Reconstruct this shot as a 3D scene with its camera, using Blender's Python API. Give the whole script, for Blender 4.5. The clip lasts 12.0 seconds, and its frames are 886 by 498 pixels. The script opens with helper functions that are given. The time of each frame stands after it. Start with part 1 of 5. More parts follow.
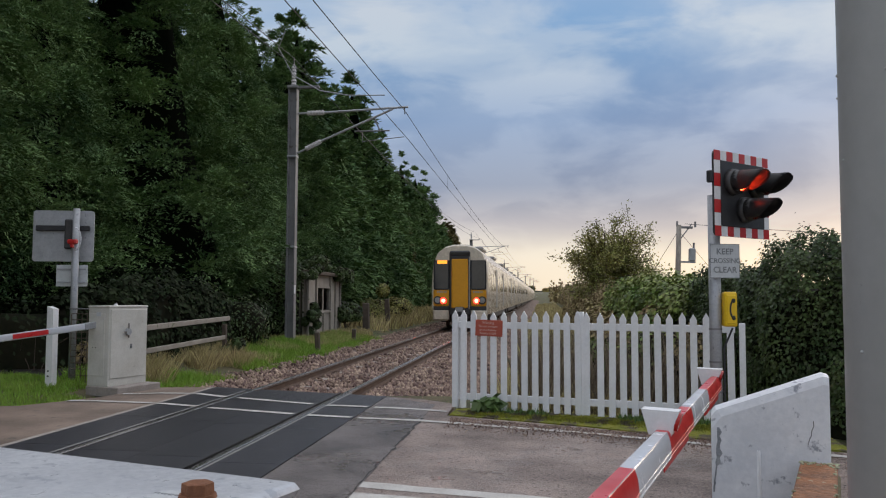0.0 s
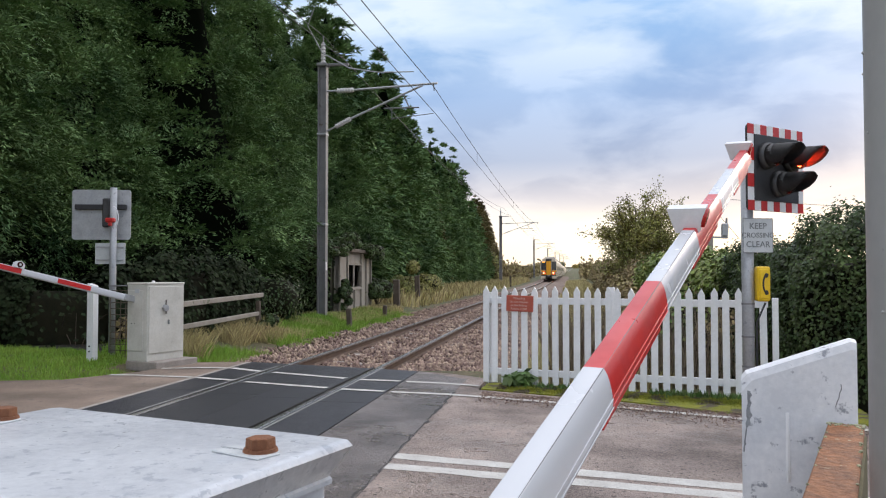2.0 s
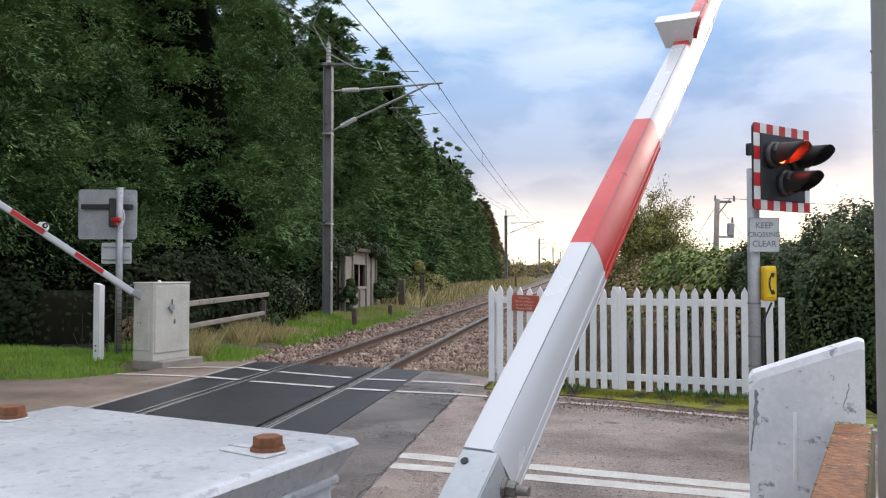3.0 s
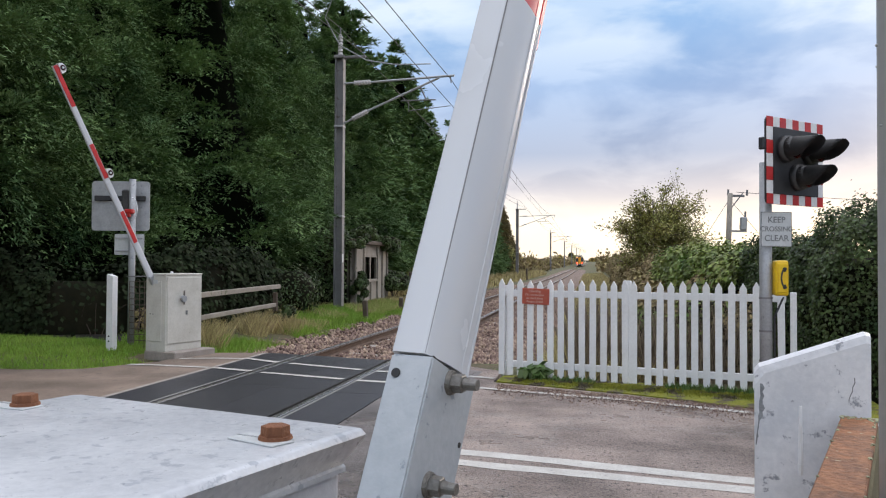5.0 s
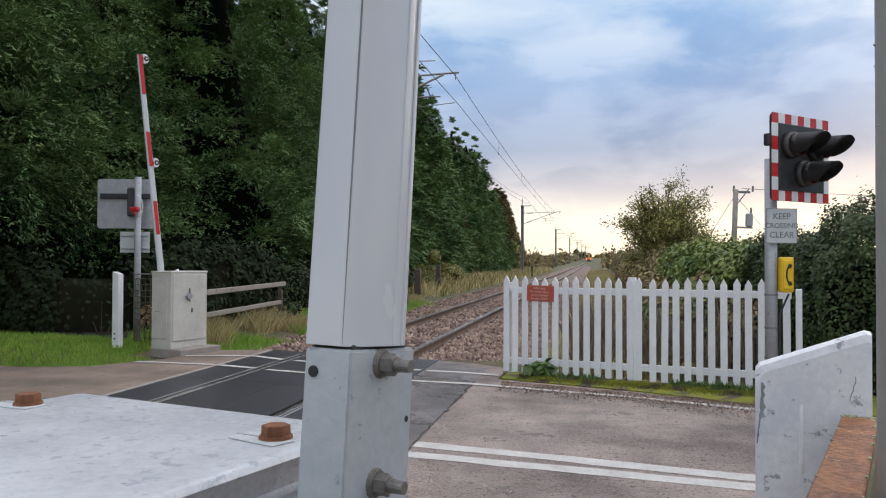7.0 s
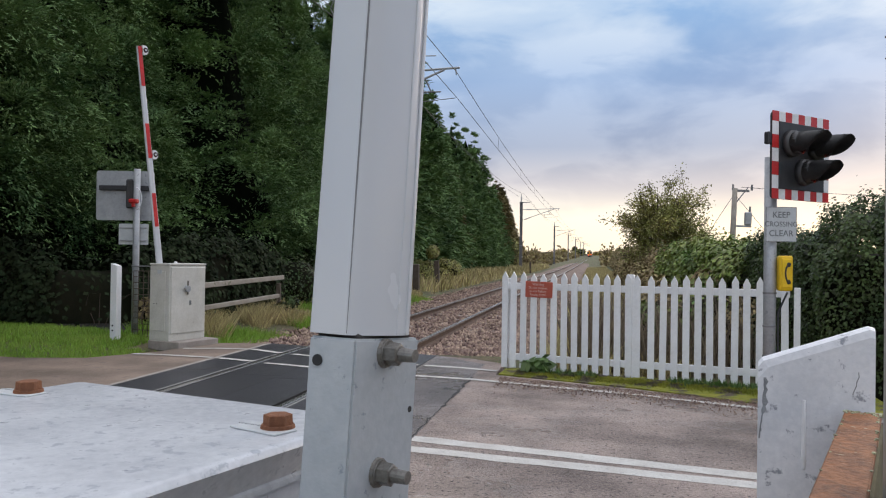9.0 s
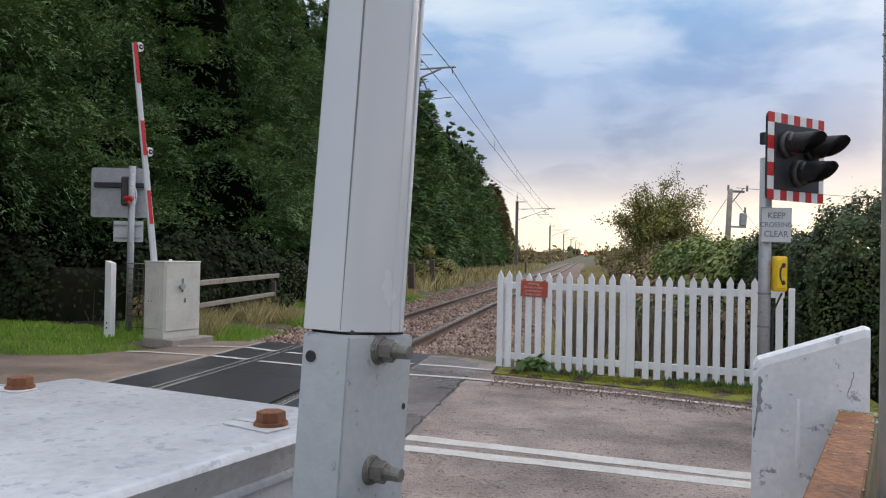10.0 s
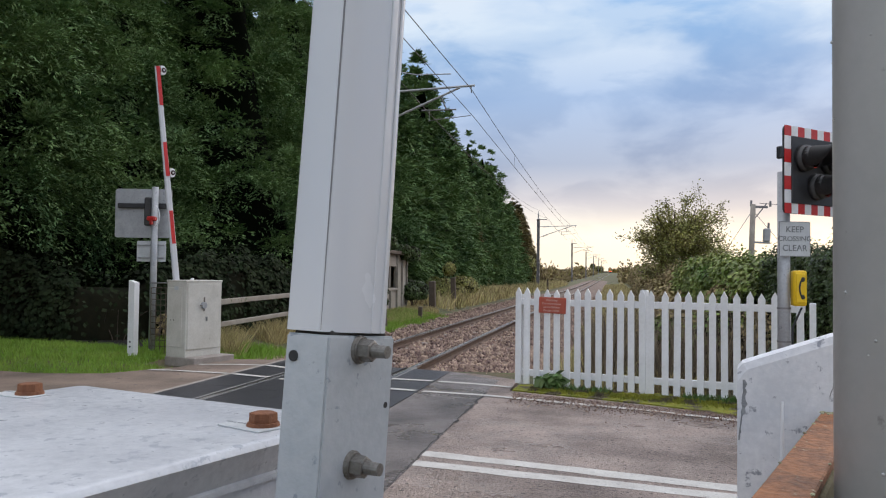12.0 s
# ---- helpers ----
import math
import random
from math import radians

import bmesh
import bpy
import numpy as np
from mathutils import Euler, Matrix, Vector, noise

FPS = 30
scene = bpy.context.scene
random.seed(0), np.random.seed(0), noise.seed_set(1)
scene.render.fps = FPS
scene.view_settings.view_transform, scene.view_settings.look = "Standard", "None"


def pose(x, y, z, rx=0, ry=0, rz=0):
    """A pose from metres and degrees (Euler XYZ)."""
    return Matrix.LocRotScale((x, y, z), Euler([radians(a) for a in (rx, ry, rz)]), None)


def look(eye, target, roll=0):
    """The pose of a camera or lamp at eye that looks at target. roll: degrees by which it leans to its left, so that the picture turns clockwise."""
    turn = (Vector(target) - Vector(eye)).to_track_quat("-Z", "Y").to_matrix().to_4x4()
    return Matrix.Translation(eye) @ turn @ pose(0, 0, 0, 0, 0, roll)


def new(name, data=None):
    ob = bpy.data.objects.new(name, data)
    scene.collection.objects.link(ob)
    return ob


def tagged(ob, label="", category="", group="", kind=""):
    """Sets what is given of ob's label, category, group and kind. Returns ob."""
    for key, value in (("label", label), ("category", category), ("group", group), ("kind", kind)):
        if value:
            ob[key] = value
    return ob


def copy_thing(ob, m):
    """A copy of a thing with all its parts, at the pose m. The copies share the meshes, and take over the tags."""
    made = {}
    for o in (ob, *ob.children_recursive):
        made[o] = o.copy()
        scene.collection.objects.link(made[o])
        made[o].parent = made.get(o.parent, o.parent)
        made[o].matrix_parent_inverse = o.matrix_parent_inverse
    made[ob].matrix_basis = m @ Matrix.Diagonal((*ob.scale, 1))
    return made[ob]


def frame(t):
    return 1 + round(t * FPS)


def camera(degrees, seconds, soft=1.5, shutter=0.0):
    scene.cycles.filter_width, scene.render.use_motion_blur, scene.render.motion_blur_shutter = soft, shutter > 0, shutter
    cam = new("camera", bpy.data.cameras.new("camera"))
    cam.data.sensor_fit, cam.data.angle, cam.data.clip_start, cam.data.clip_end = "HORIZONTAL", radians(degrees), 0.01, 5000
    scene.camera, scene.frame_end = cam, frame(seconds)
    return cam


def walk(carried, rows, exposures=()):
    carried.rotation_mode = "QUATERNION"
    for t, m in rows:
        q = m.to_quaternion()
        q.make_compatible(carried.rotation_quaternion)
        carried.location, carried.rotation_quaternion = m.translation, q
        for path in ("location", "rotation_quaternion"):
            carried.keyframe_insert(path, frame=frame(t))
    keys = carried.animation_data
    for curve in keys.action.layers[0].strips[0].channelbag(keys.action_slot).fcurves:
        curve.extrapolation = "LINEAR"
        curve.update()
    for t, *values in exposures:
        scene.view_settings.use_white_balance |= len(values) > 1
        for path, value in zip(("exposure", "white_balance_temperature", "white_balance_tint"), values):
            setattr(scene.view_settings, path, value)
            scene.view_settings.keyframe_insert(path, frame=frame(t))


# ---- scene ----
cam = camera(58.8, 12.0, 1.15)

PATH = [
    (0, (3.68, 0.816, 1.464), (3.432, 2.797, 1.583), 0.2),
    (0.5, (3.67, 0.771, 1.463), (3.461, 2.756, 1.592), 0.2),
    (1, (3.665, 0.763, 1.455), (3.412, 2.745, 1.54), 0.3),
    (1.5, (3.668, 0.756, 1.454), (3.386, 2.735, 1.522), 0.1),
    (2, (3.669, 0.75, 1.453), (3.347, 2.723, 1.513), 0.0),
    (2.5, (3.665, 0.752, 1.45), (3.336, 2.724, 1.511), 0.0),
    (3, (3.667, 0.749, 1.452), (3.332, 2.72, 1.511), -0.0),
    (5, (3.675, 0.742, 1.451), (3.312, 2.708, 1.492), 0.3),
    (5.5, (3.672, 0.74, 1.45), (3.305, 2.705, 1.49), 0.5),
    (6, (3.677, 0.739, 1.451), (3.306, 2.704, 1.492), 0.5),
    (6.5, (3.681, 0.742, 1.454), (3.304, 2.705, 1.491), 0.4),
    (7, (3.683, 0.742, 1.455), (3.307, 2.706, 1.488), 0.2),
    (9, (3.674, 0.745, 1.448), (3.302, 2.71, 1.47), 0.8),
    (9.5, (3.675, 0.747, 1.448), (3.309, 2.713, 1.469), 0.9),
    (10, (3.674, 0.75, 1.445), (3.313, 2.718, 1.465), 1.1),
    (10.5, (3.685, 0.748, 1.44), (3.324, 2.715, 1.466), 1.1),
    (11, (3.69, 0.754, 1.432), (3.315, 2.718, 1.464), 0.9),
    (11.5, (3.69, 0.747, 1.426), (3.293, 2.706, 1.472), 0.7),
    (12, (3.735, 0.719, 1.428), (3.319, 2.674, 1.494), 0.7),
]
walk(cam, [(t, look(eye, target, roll)) for t, eye, target, roll in PATH],
     [(t, stops, 6420, 17) for t, stops in ((0, -.42), (.5, -.42), (1.0, -.2), (1.5, 0), (2.0, .20), (2.5, .25), (5.5, .14), (7.0, .04), (9.0, -.02), (12.0, .02))])

# ---- world and sun ----
SUN_EL, SUN_AZ = 9.0, 30.0          # degrees; azimuth from +y towards +x
world = bpy.data.worlds.new("evening_sky")
scene.world = world
world.use_nodes = True


def build_sky():
    nt = world.node_tree
    nt.nodes.clear()
    n, link = nt.nodes.new, nt.links.new
    out, bg = n("ShaderNodeOutputWorld"), n("ShaderNodeBackground")
    sky = n("ShaderNodeTexSky")
    sky.sky_type, sky.sun_disc = "NISHITA", False
    sky.sun_elevation, sky.sun_rotation = radians(SUN_EL), radians(SUN_AZ)
    co, sep = n("ShaderNodeTexCoord"), n("ShaderNodeSeparateXYZ")
    link(co.outputs["Generated"], sep.inputs[0])

    def math_node(op, a, b):
        m = n("ShaderNodeMath")
        m.operation = op
        for k, v in enumerate((a, b)):
            if isinstance(v, (int, float)):
                m.inputs[k].default_value = v
            else:
                link(v, m.inputs[k])
        return m.outputs[0]

    up = math_node("MAXIMUM", sep.outputs[2], 0.0)
    def cloud(scale, detail, lo, hi, shift):
        mp = n("ShaderNodeMapping")
        mp.inputs["Location"].default_value = shift
        mp.inputs["Rotation"].default_value = (0, radians(-7), 0)
        mp.inputs["Scale"].default_value = (1.0, 1.0, 2.6)
        link(co.outputs["Generated"], mp.inputs[0])
        tex = n("ShaderNodeTexNoise")
        tex.inputs["Scale"].default_value, tex.inputs["Detail"].default_value = scale, detail
        tex.inputs["Roughness"].default_value = 0.52
        tex.inputs["Distortion"].default_value = 0.35
        link(mp.outputs[0], tex.inputs["Vector"])
        r = n("ShaderNodeMapRange")
        r.inputs["From Min"].default_value, r.inputs["From Max"].default_value = lo, hi
        r.interpolation_type = "SMOOTHSTEP"
        link(tex.outputs["Fac"], r.inputs["Value"])
        return r.outputs[0]

    def ramp(stops, fac):
        r = n("ShaderNodeValToRGB")
        el = r.color_ramp.elements
        while len(el) < len(stops):
            el.new(0.5)
        for e, (p, c) in zip(el, stops):
            e.position, e.color = p, (*c, 1)
        link(fac, r.inputs[0])
        return r.outputs[0]

    def mix(a, b, fac):
        m = n("ShaderNodeMix")
        m.data_type = "RGBA"
        link(a, m.inputs["A"]), link(b, m.inputs["B"])
        if isinstance(fac, float):
            m.inputs["Factor"].default_value = fac
        else:
            link(fac, m.inputs["Factor"])
        return m.outputs["Result"]

    dark = ramp([(0.0, (1.0, .92, .70)), (.045, (1.0, .92, .72)), (.085, (.50, .50, .55)), (.13, (.24, .32, .48)),
                 (.21, (.19, .35, .61)), (.33, (.28, .54, .86)), (.55, (.74, .86, 1.0)), (1.0, (.86, .93, 1.0))], up)
    light = ramp([(0.0, (1.0, .94, .74)), (.055, (1.0, .95, .78)), (.095, (.72, .71, .72)), (.14, (.44, .53, .67)),
                  (.22, (.47, .64, .86)), (.30, (.74, .89, .98)), (.55, (.95, .98, 1.0)), (1.0, (.95, .98, 1.0))], up)
    clear = n("ShaderNodeVectorMath")
    clear.operation = "SCALE"
    clear.inputs[3].default_value = 0.10
    link(sky.outputs[0], clear.inputs[0])
    puffs = math_node("MULTIPLY", cloud(6.5, 7, .41, .61, (.3, 2.1, 0)), .52)
    sheet = math_node("MULTIPLY", cloud(2.3, 6, .38, .62, (1.2, .35, 0)), .62)
    base = mix(dark, light, math_node("ADD", puffs, sheet))
    base = mix(base, clear.outputs[0], 0.12)
    bright = n("ShaderNodeMapRange")
    bright.inputs["From Min"].default_value, bright.inputs["From Max"].default_value = .36, .80
    bright.inputs["To Min"].default_value, bright.inputs["To Max"].default_value = 1.0, 1.8
    link(up, bright.inputs["Value"])
    low = n("ShaderNodeMapRange")
    low.inputs["From Min"].default_value, low.inputs["From Max"].default_value = .05, .11
    low.inputs["To Min"].default_value, low.inputs["To Max"].default_value = 1.22, 1.0
    link(up, low.inputs["Value"])
    link(base, bg.inputs["Color"])
    link(math_node("MULTIPLY", bright.outputs[0], low.outputs[0]), bg.inputs["Strength"])
    link(bg.outputs[0], out.inputs[0])


build_sky()
sun = new("sun", bpy.data.lights.new("sun", "SUN"))
sun.data.energy, sun.data.angle, sun.data.color = 0.7, radians(14), (1.0, .86, .68)
az, el = radians(SUN_AZ), radians(SUN_EL + 8)
sun.matrix_world = look((30 * math.sin(az), 30 * math.cos(az), 30 * math.tan(el)), (0, 0, 0))


# ---- materials ----
def surface(name, c1, c2, rough=.6, metal=0.0, scale=3.0, fine=40.0, bump=.15, rand=0.0, island=0.0, spots=None,
            spot_scale=14.0, spot_at=.62, wet=0.0, emit=0.0, depth=.02, spec=.5):
    """Two colours mixed by coarse and fine noise, with fine relief; spots: a third colour in patches; wet: glossy patches."""
    m = bpy.data.materials.new(name)
    m.use_nodes = True
    nt = m.node_tree
    n, link = nt.nodes.new, nt.links.new
    bsdf = nt.nodes["Principled BSDF"]
    co = n("ShaderNodeTexCoord").outputs["Object"]

    def noise_node(s, detail, rgh=.6):
        t = n("ShaderNodeTexNoise")
        t.inputs["Scale"].default_value, t.inputs["Detail"].default_value, t.inputs["Roughness"].default_value = s, detail, rgh
        link(co, t.inputs["Vector"])
        return t.outputs["Fac"]

    def span(v, a, b, c, d):
        r = n("ShaderNodeMapRange")
        for key, x in (("From Min", a), ("From Max", b), ("To Min", c), ("To Max", d)):
            r.inputs[key].default_value = x
        link(v, r.inputs["Value"])
        return r.outputs[0]

    def mix(a, b, f):
        x = n("ShaderNodeMix")
        x.data_type = "RGBA"
        for key, v in (("A", a), ("B", b)):
            if isinstance(v, tuple):
                x.inputs[key].default_value = (*v, 1)
            else:
                link(v, x.inputs[key])
        link(f, x.inputs["Factor"])
        return x.outputs["Result"]

    coarse, small = noise_node(scale, 5), noise_node(fine, 4)
    f = n("ShaderNodeMath")
    f.operation, f.inputs[1].default_value = "MULTIPLY_ADD", .5
    link(span(small, .3, .7, -.1, 1.1), f.inputs[0])
    link(span(coarse, .3, .7, -.25, .75), f.inputs[2])
    f.use_clamp = True
    col = mix(c1, c2, f.outputs[0])
    if spots:
        col = mix(col, spots, span(noise_node(spot_scale, 6, .65), spot_at, spot_at + .05, 0, 1))
    for amount, node in ((rand, "ShaderNodeObjectInfo"), (island, "ShaderNodeNewGeometry")):
        if amount:
            src = n(node)
            hsv = n("ShaderNodeHueSaturation")
            link(col, hsv.inputs["Color"])
            link(span(src.outputs["Random" if rand == amount and node == "ShaderNodeObjectInfo" else "Random Per Island"],
                      0, 1, 1 - amount, 1 + amount), hsv.inputs["Value"])
            link(span(src.outputs["Random" if node == "ShaderNodeObjectInfo" else "Random Per Island"],
                      0, 1, .5 - amount * .05, .5 + amount * .03), hsv.inputs["Hue"])
            col = hsv.outputs[0]
    link(col, bsdf.inputs["Base Color"])
    rg = span(small, .3, .7, max(rough - .1, .02), min(rough + .1, 1))
    if wet:
        w = span(noise_node(.55, 5), .50, .60, 0, 1)
        x = n("ShaderNodeMix")
        link(w, x.inputs[0]), link(rg, x.inputs[2])
        x.inputs[3].default_value = wet
        rg = x.outputs[0]
    link(rg, bsdf.inputs["Roughness"])
    bsdf.inputs["Metallic"].default_value = metal
    bsdf.inputs["Specular IOR Level"].default_value = spec
    if bump:
        b = n("ShaderNodeBump")
        b.inputs["Strength"].default_value, b.inputs["Distance"].default_value = bump, depth
        link(small, b.inputs["Height"])
        link(b.outputs[0], bsdf.inputs["Normal"])
    if emit:
        bsdf.inputs["Emission Color"].default_value = (*c1, 1)
        bsdf.inputs["Emission Strength"].default_value = emit
    return m


ASPHALT = surface("worn_asphalt", (.135, .105, .090), (.56, .44, .375), .66, scale=.9, fine=44, bump=1.0, depth=.045, wet=.26, spots=(.075, .060, .052), spot_scale=24.0, spot_at=.58)
ASPHALT_BROWN = surface("muddy_asphalt", (.115, .085, .062), (.29, .215, .165), .8, scale=.9, fine=36, bump=.6, spots=(.10, .085, .07), spot_scale=5.0)
ASPHALT_PATCH = surface("smooth_asphalt", (.080, .070, .066), (.25, .215, .20), .46, scale=1.6, fine=44, bump=.9, depth=.04, wet=.18, spots=(.05, .046, .044), spot_scale=20.0, spot_at=.60)
RUBBER = surface("crossing_rubber", (.012, .012, .016), (.030, .030, .036), .42, scale=1.5, fine=120, bump=.3, rand=.18, spots=(.07, .068, .068), spot_scale=6)
ROAD_PAINT = surface("road_paint", (.60, .58, .53), (.44, .41, .37), .6, scale=4, fine=60, bump=.2, spots=(.33, .31, .29), spot_scale=22, spot_at=.60)
STEEL_SHINY = surface("rail_head_steel", (.50, .48, .46), (.36, .34, .33), .28, 1.0, scale=2, fine=80, bump=.05)
RAIL_RUST = surface("rail_web_rust", (.075, .042, .028), (.13, .078, .05), .85, scale=5, fine=60, bump=.3)
CONCRETE = surface("sleeper_concrete", (.28, .245, .21), (.42, .375, .33), .85, scale=4, fine=50, bump=.3, rand=.15, spots=(.26, .22, .19), spot_scale=9)
BALLAST = surface("ballast_bed", (.13, .086, .064), (.26, .192, .150), .9, scale=2.0, fine=22, bump=1.0, depth=.05)
STONE = surface("ballast_stone", (.13, .080, .058), (.40, .288, .222), .88, scale=2.0, fine=60, bump=.3, island=.6)
EARTH = surface("verge_earth", (.060, .068, .026), (.145, .115, .062), .95, scale=1.1, fine=22, bump=.9, spots=(.10, .14, .035), spot_scale=2.4, spot_at=.55, depth=.05)
WEED = surface("weed_leaf", (.055, .12, .022), (.10, .17, .04), .6, scale=1.5, fine=8, bump=0, island=.4)
MOSS = surface("moss", (.15, .185, .012), (.33, .31, .032), .95, scale=6, fine=90, bump=1.0, spots=(.115, .092, .060), spot_scale=3.4, spot_at=.51)
STALK = surface("dry_stalk", (.16, .125, .085), (.27, .215, .145), .85, scale=.8, fine=6, bump=0, island=.45)
GRASS = surface("grass_blade", (.15, .30, .020), (.26, .39, .05), .7, scale=1.0, fine=8, bump=0, island=.35)
STRAW = surface("dry_grass_blade", (.54, .43, .21), (.36, .32, .13), .8, scale=.8, fine=6, bump=0, island=.4)
CONIFER = surface("conifer_spray", (.030, .072, .028), (.205, .320, .118), .7, scale=.5, fine=2.2, bump=0, island=.25, spec=.12)
CONIFER_BROWN = surface("browning_conifer_spray", (.050, .045, .018), (.24, .19, .075), .7, scale=.5, fine=2.2, bump=0, island=.45, spec=.15)
BOOM_BRACKET = surface("bracket_paint", (.46, .485, .50), (.38, .41, .43), .45, .1, scale=4, fine=60, bump=.06, spots=(.26, .29, .32), spot_scale=42, spot_at=.61)
FLAKED = surface("bare_board_grey", (.20, .21, .22), (.34, .35, .36), .7, scale=30, fine=160, bump=.5, depth=.004)
# leaf colour darkened to carry the shade below the conifers
SHADE_LEAF = surface("undergrowth_shade_colour", (.010, .018, .008), (.030, .042, .018), .8, scale=1.2, fine=6, bump=0, island=.5, spec=.1)
# ground colour with the canopy's shade put into it
GROUND_SHADE = surface("needle_litter", (.010, .008, .006), (.026, .020, .013), .95, scale=2.0, fine=40, bump=.9, depth=.03)
CRACK_AND_GAP_SHADE = surface("crack_and_gap_shade", (.03, .028, .026), (.05, .046, .042), .8, scale=20, fine=90, bump=.2)
# near-black on purpose: shade between the boughs is put into this colour
CONIFER_SHADE = surface("conifer_inner_shade", (.0015, .003, .0015), (.003, .005, .002), 1.0, scale=1.0, fine=6, bump=.5, spec=.02)
IVY = surface("ivy_leaf", (.024, .048, .015), (.072, .102, .030), .55, scale=1.6, fine=9, bump=0, island=.5, spec=.25)
BRAMBLE = surface("bramble_leaf", (.075, .15, .022), (.25, .275, .06), .6, scale=.9, fine=4, bump=0, island=.5)
BRAMBLE_DRY = surface("withered_stems", (.27, .19, .09), (.18, .16, .06), .85, scale=.5, fine=4, bump=0, island=.45)
BUSH_LEAF = surface("hawthorn_leaf", (.17, .20, .045), (.31, .27, .07), .6, scale=.6, fine=4, bump=0, island=.5)
AUTUMN = surface("autumn_leaf", (.34, .27, .05), (.26, .18, .045), .65, scale=.6, fine=4, bump=0, island=.5)
BARK = surface("bark", (.075, .055, .04), (.14, .105, .075), .9, scale=3, fine=30, bump=.8)
OLD_WOOD = surface("weathered_wood", (.24, .21, .175), (.36, .32, .27), .85, scale=3, fine=45, bump=.5, spots=(.13, .14, .08), spot_scale=6)
DARK_WOOD = surface("dark_post_wood", (.075, .055, .04), (.13, .10, .075), .9, scale=4, fine=40, bump=.5)
WHITE_PAINT = surface("white_gloss_paint", (.80, .80, .80), (.70, .70, .69), .45, scale=2.5, fine=40, bump=.1, rand=.05, spots=(.46, .46, .42), spot_scale=11, spot_at=.70)
WHITE_WORN = surface("worn_white_paint", (.80, .80, .81), (.62, .63, .65), .5, scale=7, fine=90, bump=.05, spots=(.29, .30, .33), spot_scale=30, spot_at=.59)
GREY_CABINET = surface("cabinet_grey_paint", (.60, .61, .63), (.50, .51, .53), .42, scale=5, fine=70, bump=.12, spots=(.36, .37, .39), spot_scale=24, spot_at=.63)
CABINET_TOP = surface("cabinet_lid_paint", (.58, .595, .61), (.42, .435, .455), .36, scale=5, fine=60, bump=.08, spots=(.33, .35, .38), spot_scale=38, spot_at=.575)
CREAM_CABINET = surface("cream_cabinet_paint", (.62, .60, .54), (.50, .48, .42), .5, scale=3, fine=40, bump=.1, spots=(.36, .34, .28), spot_scale=9, spot_at=.66)
GALV = surface("galvanised_steel", (.44, .45, .46), (.33, .34, .35), .5, .35, scale=5, fine=50, bump=.12, spots=(.26, .27, .28), spot_scale=16, spot_at=.62)
MAST_STEEL = surface("mast_steel", (.17, .165, .17), (.24, .235, .235), .6, .25, scale=2, fine=40, bump=.2, spots=(.12, .10, .09), spot_scale=6)
POLE_PAINT = surface("grey_pole_paint", (.46, .46, .45), (.41, .41, .40), .40, scale=4, fine=45, bump=.04, spots=(.30, .29, .28), spot_scale=30, spot_at=.68)
BOOM_WHITE = surface("boom_white", (.60, .612, .63), (.585, .597, .615), .22, scale=3, fine=5, bump=0)
BOOM_RED = surface("boom_red", (.62, .030, .028), (.50, .022, .022), .34, scale=3, fine=5, bump=0)
BOLT_RUST = surface("rusty_bolt", (.26, .105, .045), (.15, .060, .03), .8, .2, scale=30, fine=180, bump=.5, depth=.004)
BOLT_STEEL = surface("bolt_steel", (.26, .25, .23), (.16, .145, .125), .45, .7, scale=40, fine=200, bump=.3, depth=.003)
RUST_PAINT = surface("rusty_brown_rail", (.34, .135, .050), (.115, .058, .034), .78, scale=13, fine=90, bump=.8, spots=(.40, .36, .24), spot_scale=48, spot_at=.625, depth=.006)
LICHEN = surface("lichen", (.22, .23, .12), (.38, .38, .26), .95, scale=30, fine=200, bump=.5, depth=.003, island=.4)
OLIVE_RAIL = surface("olive_rail_side", (.085, .080, .035), (.14, .12, .06), .9, scale=14, fine=80, bump=.4, depth=.006)
BLACK = surface("black_plastic", (.018, .018, .020), (.034, .034, .036), .5, scale=6, fine=50, bump=.08)
LAMP_BLACK = surface("lamp_housing", (.028, .027, .028), (.06, .058, .056), .45, scale=6, fine=50, bump=.06)
SIGN_RED = surface("sign_red", (.55, .025, .02), (.46, .02, .02), .4, scale=5, fine=40, bump=.03)
SIGN_WHITE = surface("sign_white", (.78, .78, .78), (.68, .68, .67), .4, scale=5, fine=40, bump=.03)
SIGN_GREY = surface("sign_grey", (.56, .58, .58), (.46, .48, .48), .4, scale=7, fine=50, bump=.03, spots=(.36, .38, .36), spot_scale=12, spot_at=.66)
SIGN_TEXT = surface("sign_lettering", (.10, .11, .11), (.20, .21, .21), .5, scale=20, fine=70, bump=0, spots=(.36, .37, .36), spot_scale=30, spot_at=.58)
WARN_RED = surface("warning_board_red", (.44, .085, .045), (.36, .07, .04), .5, scale=8, fine=60, bump=.03)
WARN_TEXT = surface("warning_lettering", (.62, .40, .34), (.52, .30, .25), .5, scale=8, fine=60, bump=0)
PHONE_YELLOW = surface("phone_yellow", (.80, .52, .012), (.70, .44, .01), .35, scale=5, fine=40, bump=.03)
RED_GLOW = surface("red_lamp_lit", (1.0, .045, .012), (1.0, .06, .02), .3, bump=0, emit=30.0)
TAIL_GLOW = surface("tail_lamp_lit", (1.0, .20, .08), (1.0, .25, .1), .3, bump=0, emit=16.0)
TAIL_HALO = surface("tail_lamp_ring", (1.0, .03, .015), (.9, .03, .02), .3, bump=0, emit=9.0)
AMBER_GLOW = surface("amber_display", (1.0, .36, .03), (1.0, .4, .05), .3, bump=0, emit=1.8)
